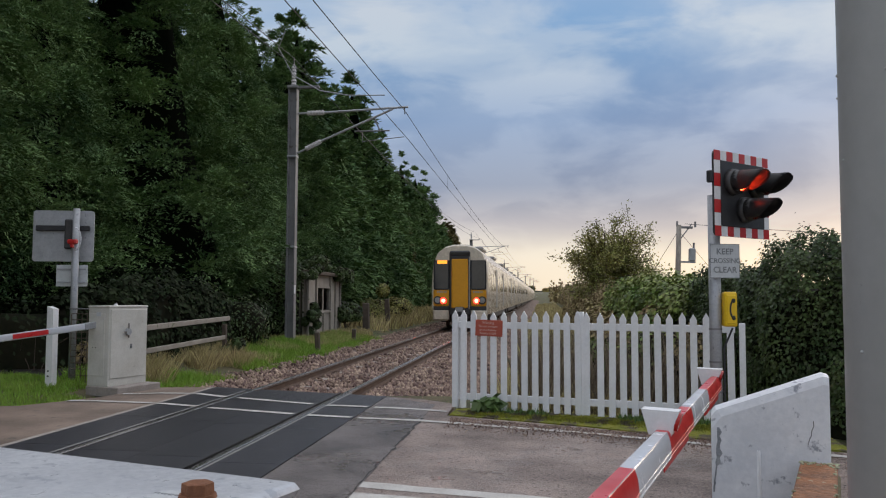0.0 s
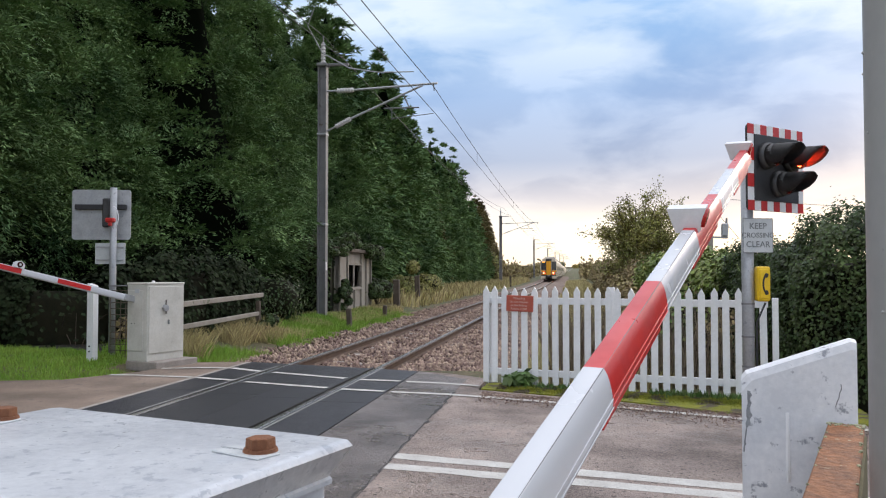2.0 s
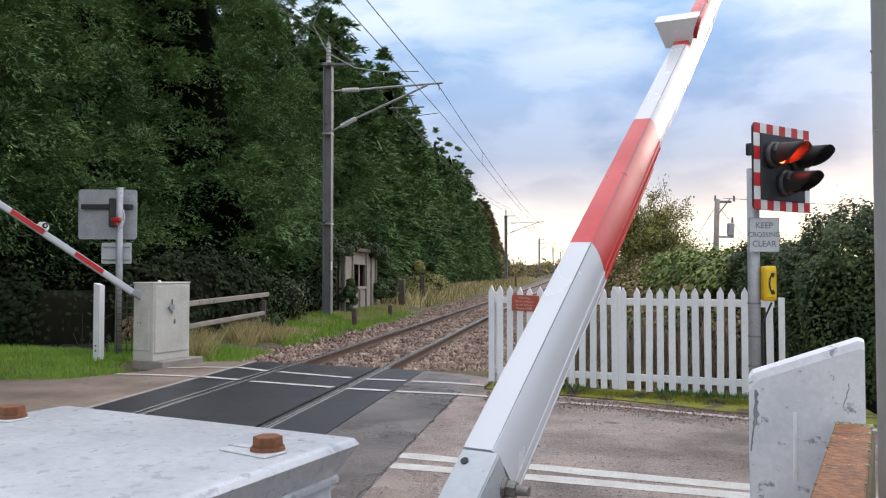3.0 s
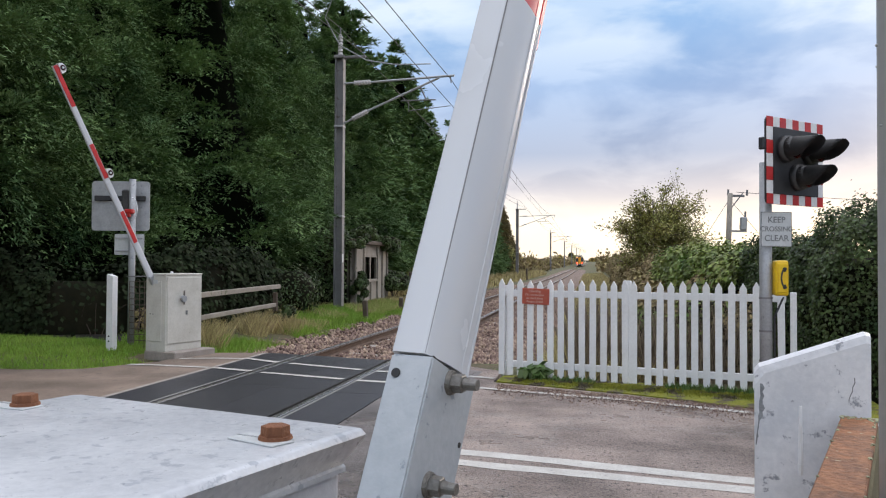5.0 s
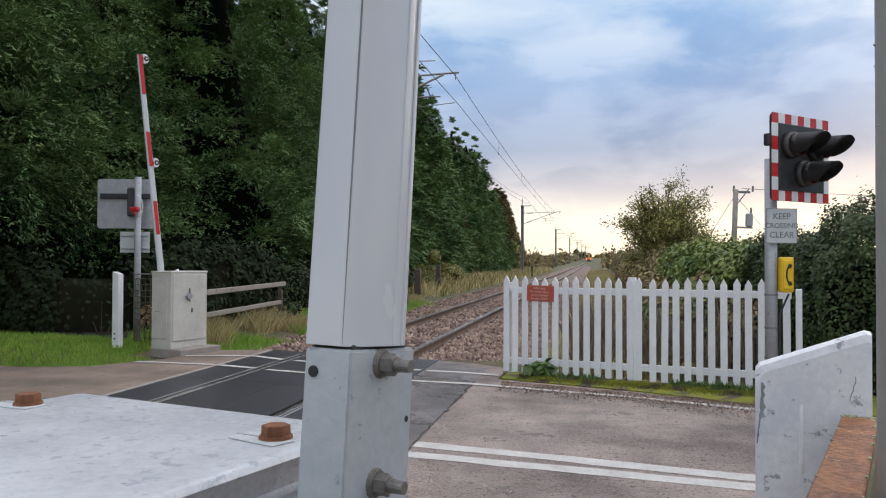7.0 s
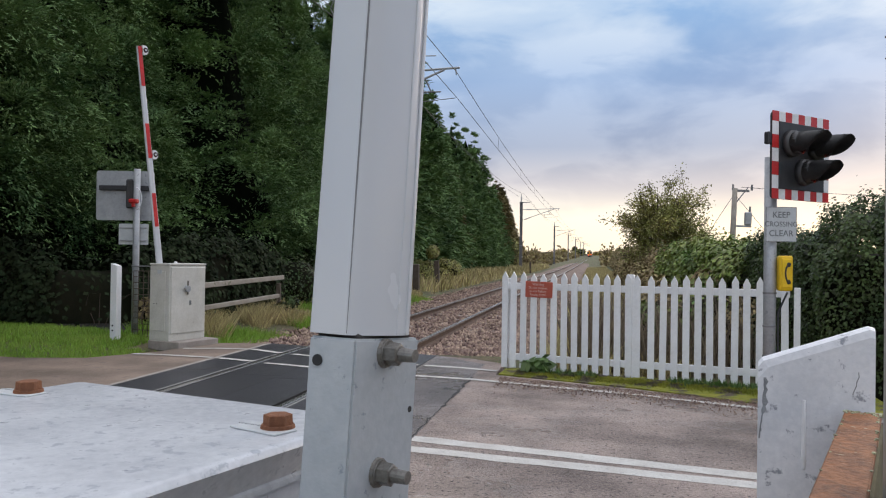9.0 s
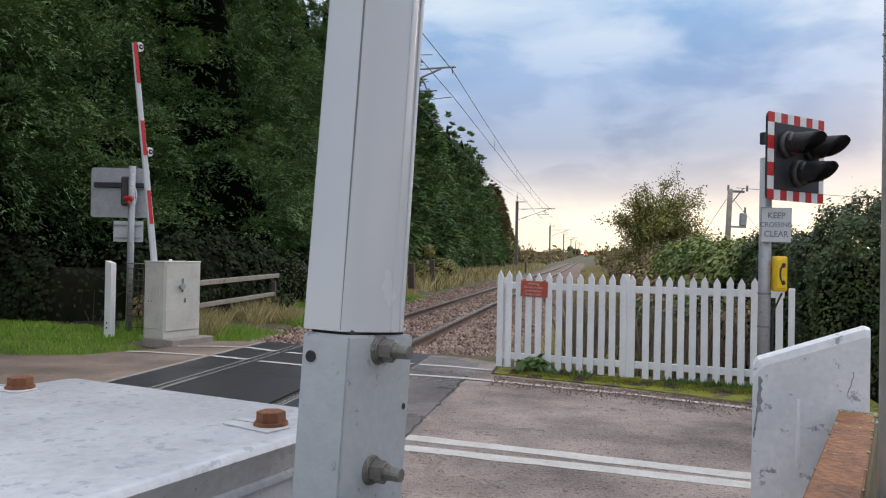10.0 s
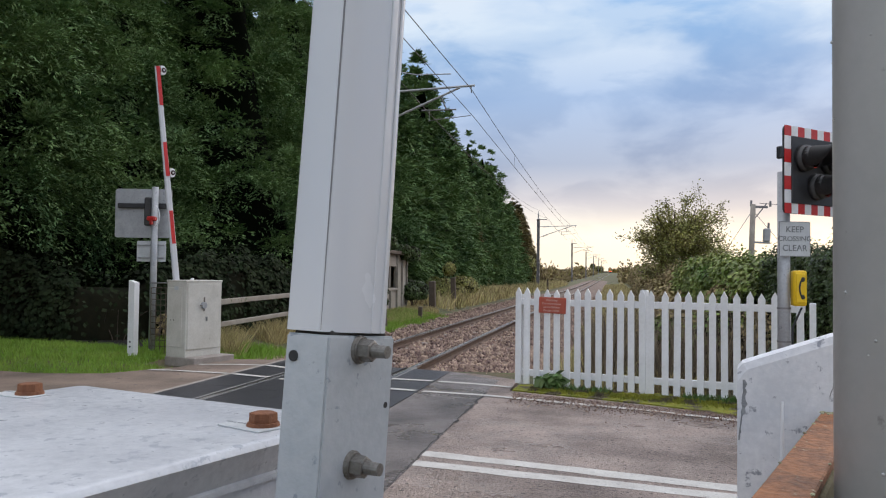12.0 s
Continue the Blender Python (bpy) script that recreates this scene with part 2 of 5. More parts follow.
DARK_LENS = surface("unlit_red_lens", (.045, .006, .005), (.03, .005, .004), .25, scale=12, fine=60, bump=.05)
RED_LENS = surface("red_lens", (.42, .02, .015), (.30, .015, .01), .15, scale=12, fine=60, bump=.05)
TRAIN_WHITE = surface("train_cream_paint", (.66, .58, .46), (.58, .51, .41), .26, .1, scale=.4, fine=6, bump=0)
TRAIN_GREY = surface("train_grey_paint", (.36, .35, .33), (.28, .27, .26), .4, scale=.6, fine=8, bump=0)
TRAIN_YELLOW = surface("train_yellow", (.78, .36, .012), (.70, .32, .01), .4, scale=1, fine=10, bump=0)
TRAIN_BLACK = surface("train_black", (.03, .03, .032), (.045, .044, .045), .4, scale=1, fine=10, bump=0)
TRAIN_GLASS = surface("train_window_glass", (.03, .034, .04), (.045, .05, .056), .08, scale=1, fine=10, bump=0)
UNDERFRAME = surface("train_underframe", (.045, .038, .033), (.075, .065, .055), .8, scale=2, fine=12, bump=.3)
WIRE = surface("overhead_wire", (.045, .045, .05), (.07, .07, .075), .6, .3, bump=0)
PORCELAIN = surface("insulator", (.42, .40, .39), (.60, .58, .56), .3, scale=20, fine=30, bump=0)
SHED_RENDER = surface("shed_concrete_panel", (.30, .265, .22), (.40, .355, .30), .9, scale=1.5, fine=30, bump=.4, rand=.1, spots=(.20, .18, .14), spot_scale=4)
SHED_DARK = surface("shed_interior", (.012, .012, .013), (.02, .02, .02), .6, scale=3, fine=30, bump=0)
# very dark colour that stands for shade behind hedge and bush leaves
HEDGE_SHADE = surface("hedge_inner_shade", (.010, .012, .006), (.022, .020, .011), .95, scale=1.2, fine=9, bump=.6, spec=.1)
FAR_WOOD = surface("distant_trees", (.085, .085, .06), (.13, .115, .07), .95, scale=.05, fine=.6, bump=0, island=.3)


# ---- building helpers ----
def empty(name, m=None, label="", category="", group="", kind=""):
    ob = new(name)
    ob.empty_display_size = .2
    if m is not None:
        ob.matrix_world = m
    return tagged(ob, label, category, group, kind)


def finish(bm, name, material, smooth=False):
    me = bpy.data.meshes.new(name)
    bm.normal_update()
    bm.to_mesh(me)
    bm.free()
    for mt in (material if isinstance(material, (list, tuple)) else [material]):
        me.materials.append(mt)
    if smooth:
        me.polygons.foreach_set("use_smooth", [True] * len(me.polygons))
    return me


def part(name, bm, material, parent=None, label="", smooth=False, m=None):
    """Links a bmesh (or a finished mesh) as ONE object under a thing or part."""
    me = bm if isinstance(bm, bpy.types.Mesh) else finish(bm, name, material, smooth)
    ob = new(name, me)
    ob.parent = parent
    if m is not None:
        ob.matrix_basis = m
    return tagged(ob, label)


def creased(ob, angle):
    """Smooth shading that keeps edges sharper than the angle."""
    ob.data.set_sharp_from_angle(angle=radians(angle))
    return ob


def raw(name, verts, faces, material, smooth=False):
    me = bpy.data.meshes.new(name)
    me.from_pydata([tuple(v) for v in verts], [], faces)
    for mt in (material if isinstance(material, (list, tuple)) else [material]):
        me.materials.append(mt)
    if smooth:
        me.polygons.foreach_set("use_smooth", [True] * len(me.polygons))
    return me


def box(bm, sx, sy, sz, m=None, bevel=0.0, seg=1):
    """A box of that size centred on the origin of m."""
    r = bmesh.ops.create_cube(bm, size=1.0, matrix=(m or Matrix()) @ Matrix.Diagonal((sx, sy, sz, 1)))
    if bevel:
        edges = list({e for v in r["verts"] for e in v.link_edges})
        bmesh.ops.bevel(bm, geom=edges, offset=bevel, segments=seg, affect="EDGES", profile=.6)
    return bm


def boxes(*rows):
    bm = bmesh.new()
    for sx, sy, sz, m, bv in rows:
        box(bm, sx, sy, sz, m, bv)
    return bm


def tube(bm, r1, r2, length, m=None, seg=16, caps=True):
    """A cone or cylinder from the origin of m along its z."""
    bmesh.ops.create_cone(bm, cap_ends=caps, segments=seg, radius1=r1, radius2=r2, depth=length,
                          matrix=(m or Matrix()) @ Matrix.Translation((0, 0, length / 2)))
    return bm


def tubes(*rows):
    bm = bmesh.new()
    for r1, r2, length, m in rows:
        tube(bm, r1, r2, length, m)
    return bm


def between(a, b):
    """The pose at a whose z points at b, and the distance."""
    a, b = Vector(a), Vector(b)
    return Matrix.Translation(a) @ (b - a).to_track_quat("Z", "Y").to_matrix().to_4x4(), (b - a).length


def rod(bm, a, b, r, seg=8):
    m, d = between(a, b)
    return tube(bm, r, r, d, m, seg)


def prism(bm, outline, depth, m=None):
    """An outline in x and z, given depth along y, centred."""
    m = m or Matrix()
    a = [bm.verts.new(m @ Vector((x, -depth / 2, z))) for x, z in outline]
    b = [bm.verts.new(m @ Vector((x, depth / 2, z))) for x, z in outline]
    k = len(outline)
    bm.faces.new(a)
    bm.faces.new(b[::-1])
    for i in range(k):
        bm.faces.new((a[i], b[i], b[(i + 1) % k], a[(i + 1) % k]))
    return bm


def sweep(bm, outline, stations, closed=True):
    """An outline (x, z) carried through stations, each a pose whose y is the way; scaled by an optional second value."""
    rings = []
    for st in stations:
        m, s = st if isinstance(st, tuple) else (st, 1.0)
        rings.append([bm.verts.new(m @ Vector((x * s, 0, z * s))) for x, z in outline])
    k = len(outline)
    for r0, r1 in zip(rings, rings[1:]):
        for i in range(k):
            bm.faces.new((r0[i], r0[(i + 1) % k], r1[(i + 1) % k], r1[i]))
    if closed:
        bm.faces.new(rings[0][::-1])
        bm.faces.new(rings[-1])
    return bm


def slab(bm, outline, z0, z1):
    """A flat outline in x and y, between two heights."""
    a = [bm.verts.new((x, y, z1)) for x, y in outline]
    b = [bm.verts.new((x, y, z0)) for x, y in outline]
    k = len(outline)
    bm.faces.new(a)
    for i in range(k):
        bm.faces.new((a[(i + 1) % k], a[i], b[i], b[(i + 1) % k]))
    bmesh.ops.recalc_face_normals(bm, faces=bm.faces[:])
    return bm


def leaf_cards(points, normals, length, width, rng, droop=0.0, spread=.8, flat=False):
    """Leaf-shaped diamonds at the points: standing out along the normals, or lying flat across them with hanging tips."""
    k = len(points)
    if flat:
        face = normals / (np.linalg.norm(normals, axis=1, keepdims=True) + 1e-9) + rng.normal(0, .42, (k, 3)) + np.array([0, 0, .35])
        normals = np.cross(np.cross(face, np.array([0, 0, -1.0]) + rng.normal(0, .7, (k, 3))), face)
        spread = .12
    d = normals + rng.normal(0, spread, (k, 3))
    d[:, 2] -= droop
    d /= np.linalg.norm(d, axis=1, keepdims=True) + 1e-9
    s = np.cross(d, face if flat else rng.normal(0, 1, (k, 3)))
    s /= np.linalg.norm(s, axis=1, keepdims=True) + 1e-9
    ln = (length * rng.uniform(.6, 1.35, k))[:, None]
    wd = (width * rng.uniform(.7, 1.3, k))[:, None]
    v = np.empty((k, 4, 3))
    v[:, 0], v[:, 1] = points, points + d * ln * .45 + s * wd * .5
    v[:, 2], v[:, 3] = points + d * ln, points + d * ln * .45 - s * wd * .5
    return v.reshape(-1, 3)


def card_mesh(name, verts, material):
    """A mesh of separate four-cornered leaves."""
    k = len(verts) // 4
    me = bpy.data.meshes.new(name)
    me.vertices.add(len(verts))
    me.vertices.foreach_set("co", verts.astype(np.float32).ravel())
    me.loops.add(4 * k)
    me.loops.foreach_set("vertex_index", np.arange(4 * k, dtype=np.int32))
    me.polygons.add(k)
    me.polygons.foreach_set("loop_start", np.arange(0, 4 * k, 4, dtype=np.int32))
    me.polygons.foreach_set("loop_total", np.full(k, 4, dtype=np.int32))
    me.update()
    me.validate()
    me.materials.append(material)
    return me


def spray_mesh(name, points, ways, flat, length, width, material, rng):
    """A mesh of separate three-cornered needle sprays, pointing along ways and lying across flat."""
    k = len(points)
    d = ways + rng.normal(0, .22, (k, 3))
    d /= np.linalg.norm(d, axis=1, keepdims=True) + 1e-9
    s = np.cross(d, flat + rng.normal(0, .38, (k, 3)))
    s /= np.linalg.norm(s, axis=1, keepdims=True) + 1e-9
    ln = (length * rng.uniform(.6, 1.4, k))[:, None]
    v = np.empty((k, 3, 3))
    v[:, 0], v[:, 1], v[:, 2] = points - s * width / 2, points + s * width / 2, points + d * ln
    me = bpy.data.meshes.new(name)
    me.vertices.add(3 * k)
    me.vertices.foreach_set("co", v.astype(np.float32).ravel())
    me.loops.add(3 * k)
    me.loops.foreach_set("vertex_index", np.arange(3 * k, dtype=np.int32))
    me.polygons.add(k)
    me.polygons.foreach_set("loop_start", np.arange(0, 3 * k, 3, dtype=np.int32))
    me.polygons.foreach_set("loop_total", np.full(k, 3, dtype=np.int32))
    me.update()
    me.validate()
    me.materials.append(material)
    return me


def words(name, text, size, material, parent, m, label=""):
    cu = bpy.data.curves.new(name, "FONT")
    cu.body, cu.size, cu.align_x, cu.align_y, cu.extrude = text, size, "CENTER", "CENTER", .0008
    cu.offset = size * .012
    cu.materials.append(material)
    ob = new(name, cu)
    ob.parent, ob.matrix_basis = parent, m
    return tagged(ob, label)


def wire_line(name, points, r, material, label, category, group=""):
    cu = bpy.data.curves.new(name, "CURVE")
    cu.dimensions, cu.bevel_depth, cu.bevel_resolution = "3D", r, 1
    sp = cu.splines.new("POLY")
    sp.points.add(len(points) - 1)
    for p, q in zip(sp.points, points):
        p.co = (*q, 1)
    cu.materials.append(material)
    return tagged(new(name, cu), label, category, group)


def hang(a, b, sag, k=14):
    """Points of a wire between a and b that sags."""
    a, b = Vector(a), Vector(b)
    return [tuple(a.lerp(b, i / k) - Vector((0, 0, sag * 4 * (i / k) * (1 - i / k)))) for i in range(k + 1)]


# ---- the large structure ----
A_DIR, U_DIR = Vector((.957, -.2904, 0)), Vector((.2904, .957, 0))      # along the road, across it
ROAD_TURN = -16.9


def rise(y):
    """The far climb of the line, shaped to fit the camera's view of the train."""
    return .00149 * (min(max(y, 95), 600) - 95) ** 1.295


def drift(y):
    """Its slight bend to the east, likewise shaped to fit the camera's view."""
    return .00114 * (min(max(y, 95), 600) - 95) ** 1.31


def ground_height(x, y):
    z = -.10 + .05 * noise.noise((x * .35, y * .35, 0)) + rise(y)
    left = min(max((-2.2 - x) / 1.6, 0), 1) * min(max((y - 10.6 + .25 * x * (x > -3)) / 1.2, 0), 1)
    z += left * .14 + min(max((-4.5 - x) / 6, 0), 1) * .25 * left
    right = min(max((x - 4.5) / 2.5, 0), 1) * min(max((y - 12) / 3, 0), 1)
    z += right * .30
    if abs(x) < 4.5 and y > 13:
        z -= .16 * (1 - min(max((abs(x) - 2.2) / 2.0, 0), 1))
    return z


def build_ground():
    xs = [-900, -400, -200, -100, -60, -40, -30, -24] + [-20 + .75 * i for i in range(54)] + [24, 30, 40, 60, 100, 200, 400, 900]
    ys = [-300, -100, -50, -20, -10] + [-5 + .75 * i for i in range(70)] + [52 + 5 * i for i in range(9)] + [95, 100, 107, 130, 155, 180, 220, 260, 300, 340, 380, 420, 460, 500, 550, 600, 700, 1200, 2000, 3500]
    verts = [(x, y, ground_height(x, y) if abs(x) < 60 and -30 < y < 200 else -.1 + rise(y)) for y in ys for x in xs]
    w = len(xs)
    faces = [(j * w + i, j * w + i + 1, (j + 1) * w + i + 1, (j + 1) * w + i) for j in range(len(ys) - 1) for i in range(w - 1)]
    tagged(new("ground", raw("ground", verts, faces, EARTH, True)), "rough grassy ground beside the railway", "ground", kind="structure")


build_ground()


def far_edge(x):
    return 12.53 - .254 * x          # skewed end of the crossing surface


def build_roads():
    bm = slab(bmesh.new(), [(1.45, 12.16), (2.0, 11.95), (2.5, 11.55), (2.52, 10.50), (4.18, 9.86), (5.27, 9.25), (8, 8.15), (22, 3.6), (60, -8),
                            (58, -16), (20, -4.6), (4.5, .2), (1.45, 1.1)], -.2, 0)
    road = tagged(new("road_east", finish(bm, "road_east", ASPHALT)), "worn grey asphalt road with damp patches", "road", kind="structure")
    bm = slab(bmesh.new(), [(-1.5, 12.91), (-2.45, 12.7), (-2.6, 11.45), (-3.15, 10.5), (-4.0, 10.25), (-7, 10.6), (-14, 12.3), (-60, 24), (-62, 15),
                            (-14, 4.6), (-1.5, 2.0)], -.2, 0)
    tagged(new("road_west", finish(bm, "road_west", ASPHALT_BROWN)), "muddy brown asphalt road past the railway", "road", kind="structure")
    bm = slab(bmesh.new(), [(1.45, 12.15), (2.26, 11.4), (2.25, 10.0), (2.27, 8.2), (2.29, 6.4), (2.3, 2.2), (1.45, 2.2)], 0, .004)
    part("asphalt_patch", bm, ASPHALT_PATCH, road, "smoother dark asphalt strip beside the rails")
    rng = random.Random(4)
    bm = bmesh.new()
    pts = [(2.27 + rng.uniform(-.016, .016), 2.4 + .11 * i) for i in range(72)]
    for (x0, y0), (x1, y1) in zip(pts, pts[1:]):
        w = rng.uniform(.003, .009) + (.012 * rng.random() if y0 > 8.2 else 0)
        f = [bm.verts.new(p) for p in ((x0 - w, y0, .006), (x0 + w, y0, .006), (x1 + w, y1, .006), (x1 - w, y1, .006))]
        bm.faces.new(f)
    part("crack", bm, CRACK_AND_GAP_SHADE, road, "dark crack along the asphalt joint")


build_roads()


def stripe(name, pts, width, z=.006):
    """A painted strip along points, with slightly uneven edges."""
    rng = random.Random(len(pts) * 7 + int(pts[0][1] * 100))
    bm = bmesh.new()
    fine_pts = []
    for (x0, y0), (x1, y1) in zip(pts, pts[1:]):
        k = max(2, int(math.hypot(x1 - x0, y1 - y0) / .25))
        fine_pts += [(x0 + (x1 - x0) * i / k, y0 + (y1 - y0) * i / k) for i in range(k)]
    fine_pts.append(pts[-1])
    rows = []
    for i, (x, y) in enumerate(fine_pts):
        x0, y0 = fine_pts[max(i - 1, 0)]
        x1, y1 = fine_pts[min(i + 1, len(fine_pts) - 1)]
        d = Vector((x1 - x0, y1 - y0)).normalized()
        nx, ny = -d.y, d.x
        a, b = width / 2 * rng.uniform(.82, 1.12), width / 2 * rng.uniform(.82, 1.12)
        rows.append((bm.verts.new((x + nx * a, y + ny * a, z)), bm.verts.new((x - nx * b, y - ny * b, z))))
    for (a, b), (c, d) in zip(rows, rows[1:]):
        bm.faces.new((a, b, d, c))
    bmesh.ops.recalc_face_normals(bm, faces=bm.faces[:])
    return tagged(new(name, finish(bm, name, ROAD_PAINT)), "worn white painted road line", "road marking", "white road lines", "structure")


for pts in ([(-2.44, 11.82), (-1.95, 12.0), (-1.48, 12.03)], [(-1.42, 12.03), (-.80, 11.70)], [(-.60, 11.64), (.62, 11.17)], [(.85, 11.09), (1.42, 11.03)],
            [(1.5, 11.02), (2.0, 10.95), (2.5, 10.77)]):
    stripe("road_line", pts, .11, .012 if -1.45 < pts[0][0] < 1.44 else .009)
for pts in ([(-2.8, 11.03), (-2.4, 11.055), (-1.52, 10.97)], [(-1.42, 10.94), (-.80, 10.74)], [(-.60, 10.64), (.64, 10.28)], [(.84, 10.22), (1.42, 10.12)],
            [(1.5, 10.11), (2.23, 10.02), (2.71, 9.89), (4.16, 9.44), (5.33, 8.95), (8, 7.9), (16, 5.3)]):
    stripe("road_line", pts, .11, .012 if -1.45 < pts[0][0] < 1.44 else .009)
stripe("road_line", [(1.55, 7.04), (1.96, 6.96), (4.75, 6.38), (9, 5.3)], .18, .003)
stripe("road_line", [(1.6, 6.68), (2.26, 6.56), (4.71, 6.153), (9, 5.1)], .18, .003)


def build_track():
    track = empty("railway_track", None, "single railway track on stone ballast", "railway track", kind="structure")
    bm = bmesh.new()
    prof = [(-4.2, -.34), (-2.9, -.26), (-1.9, -.16), (-1.1, -.17), (0, -.185), (1.1, -.17), (1.9, -.16), (2.6, -.17), (3.3, -.24), (4.2, -.34)]
    ys = [far_edge(0) - 1.0] + [13 + 1.0 * i for i in range(48)] + [62, 80, 95, 120, 160, 200, 240, 290, 340, 390, 440, 490, 540, 600, 800, 1500]
    rows = [[bm.verts.new((x + drift(y), max(y, far_edge(x) - .35) if abs(x) < 2.3 else max(y, 11.7), z + rise(y) + .03 * noise.noise((x * 1.5, y * 1.5, 3)))) for x, z in prof] for y in ys]
    for r0, r1 in zip(rows, rows[1:]):
        for i in range(len(prof) - 1):
            bm.faces.new((r0[i], r0[i + 1], r1[i + 1], r1[i]))
    part("ballast_bed", bm, BALLAST, track, "bed of brown ballast", True)
    head = [(-.035, .0), (-.03, .004), (.03, .004), (.035, 0), (.035, -.03), (.035, -.035), (-.035, -.035), (-.035, -.03)]
    web = [(-.02, -.034), (.02, -.034), (.012, -.05), (.012, -.12), (.07, -.142), (.07, -.155), (-.07, -.155), (-.07, -.142), (-.012, -.12), (-.012, -.05)]
    for x in (-.7525, .7525):
        stations = [pose(x + drift(y), y, rise(y)) for y in (-40, 0, 12, 60, 95, 120, 160, 200, 240, 290, 340, 390, 440, 490, 540, 600, 1500)]
        rail = part("rail_head", sweep(bmesh.new(), head, stations), STEEL_SHINY, track, "polished steel running rail")
        part("rail_web", sweep(bmesh.new(), web, stations), RAIL_RUST, rail, "rust-brown web and foot of the rail")
    sleeper = prism(bmesh.new(), [(-1.27, -.30), (1.27, -.30), (1.27, -.165), (1.2, -.135), (.45, -.135), (.30, -.155), (-.30, -.155), (-.45, -.135), (-1.2, -.135), (-1.27, -.165)], .26)
    sleeper = finish(sleeper, "sleeper", CONCRETE)
    clip = boxes((.11, .10, .03, pose(-.85, 0, -.125), .008), (.11, .10, .03, pose(-.655, 0, -.125), .008),
                 (.11, .10, .03, pose(.85, 0, -.125), .008), (.11, .10, .03, pose(.655, 0, -.125), .008))
    clip = finish(clip, "rail_clip", RAIL_RUST)
    for i in range(150):
        y = 13.15 + .68 * i
        s = part("sleeper", sleeper, None, track, m=pose(drift(y), y, rise(y) - (.075 if i % 2 else .018) + random.uniform(-.016, .002), 0, 0, random.uniform(-.6, .6)))
        if i < 45:
            part("rail_clip", clip, None, s)
    return track


TRACK = build_track()


def build_stones():
    """Loose ballast stones, thick near the crossing and thinner away from it."""
    rng = np.random.default_rng(11)
    k = 30000
    y = 12.0 + 52 * rng.random(k) ** 1.9
    x = rng.uniform(-2.9, 3.5, k)
    keep = (y > 12.62 - .254 * x + rng.uniform(0, .25, k)) & ~((x < -1.9) & (rng.random(k) < .35)) | ((x > 1.5) & (y > 13.0 - .62 * x))
    keep &= (np.abs(np.abs(x) - .7525) > .08)
    keep &= ~((np.abs(x) < 1.25) & (np.abs(((y - 13.15 + .34) % .68) - .34) < .09) & (rng.random(k) < .45) & (((y - 13.15 + .34) // .68) % 2 < 1))
    x, y = x[keep], y[keep]
    k = len(x)
    z = np.interp(np.abs(x), [0, 1.1, 1.9, 2.6, 3.3, 4.2], [-.185, -.17, -.16, -.18, -.24, -.33])
    base = np.array([(1, 0, 0), (-1, 0, 0), (0, 1, 0), (0, -1, 0), (0, 0, 1), (0, 0, -1)], float)
    size = rng.uniform(.024, .056, k)[:, None, None]
    v = base[None] * size * rng.uniform(.55, 1.25, (k, 6, 1)) + rng.normal(0, .2, (k, 6, 3)) * size
    v += np.stack([x, y, z + .012], 1)[:, None]
    f = np.array([(0, 2, 4), (2, 1, 4), (1, 3, 4), (3, 0, 4), (2, 0, 5), (1, 2, 5), (3, 1, 5), (0, 3, 5)])
    faces = (f[None] + 6 * np.arange(k)[:, None, None]).reshape(-1, 3)
    me = bpy.data.meshes.new("ballast_stones")
    me.vertices.add(6 * k)
    me.vertices.foreach_set("co", v.astype(np.float32).ravel())
    me.loops.add(faces.size)
    me.loops.foreach_set("vertex_index", faces.astype(np.int32).ravel())
    me.polygons.add(len(faces))
    me.polygons.foreach_set("loop_start", np.arange(0, faces.size, 3, dtype=np.int32))
    me.polygons.foreach_set("loop_total", np.full(len(faces), 3, dtype=np.int32))
    me.update()
    me.materials.append(STONE)
    tagged(new("ballast_stones", me), "loose brown and grey ballast stones", "ballast", kind="stuff")


build_stones()


def loose_grit():
    """Small stones swept to the road's edge below the fence."""
    rng = np.random.default_rng(19)
    k = 3600
    t = rng.random(k)
    x = 2.6 + 3.6 * t
    y = 10.02 - .36 * (x - 2.6) - np.abs(rng.normal(0, .34, k)) + .28
    size = rng.uniform(.004, .011, k)[:, None, None]
    base = np.array([(1, 0, 0), (-1, 0, 0), (0, 1, 0), (0, -1, 0), (0, 0, 1), (0, 0, -1)], float)
    v = base[None] * size * rng.uniform(.6, 1.2, (k, 6, 1)) + np.stack([x, y, np.full(k, .010)], 1)[:, None]
    f = np.array([(0, 2, 4), (2, 1, 4), (1, 3, 4), (3, 0, 4), (2, 0, 5), (1, 2, 5), (3, 1, 5), (0, 3, 5)])
    faces = (f[None] + 6 * np.arange(k)[:, None, None]).reshape(-1, 3)
    me = bpy.data.meshes.new("loose_grit")
    me.from_pydata(v.reshape(-1, 3).tolist(), [], faces.tolist())
    me.materials.append(STONE)
    tagged(new("loose_grit", me), "small loose stones along the road's edge", "grit", kind="stuff")


loose_grit()


# ---- barrier machines and booms ----
def hex_bolt(parent, m, r, h, material, name="bolt", label=""):
    bm = bmesh.new()
    tube(bm, r * 1.18, r * 1.12, h * .25, Matrix(), 20)
    tube(bm, r, r * .97, h * .72, pose(0, 0, h * .25), 6)
    tube(bm, r * .95, r * .80, h * .05, pose(0, 0, h * .97), 6)
    return part(name, bm, material, parent, label, m=m)


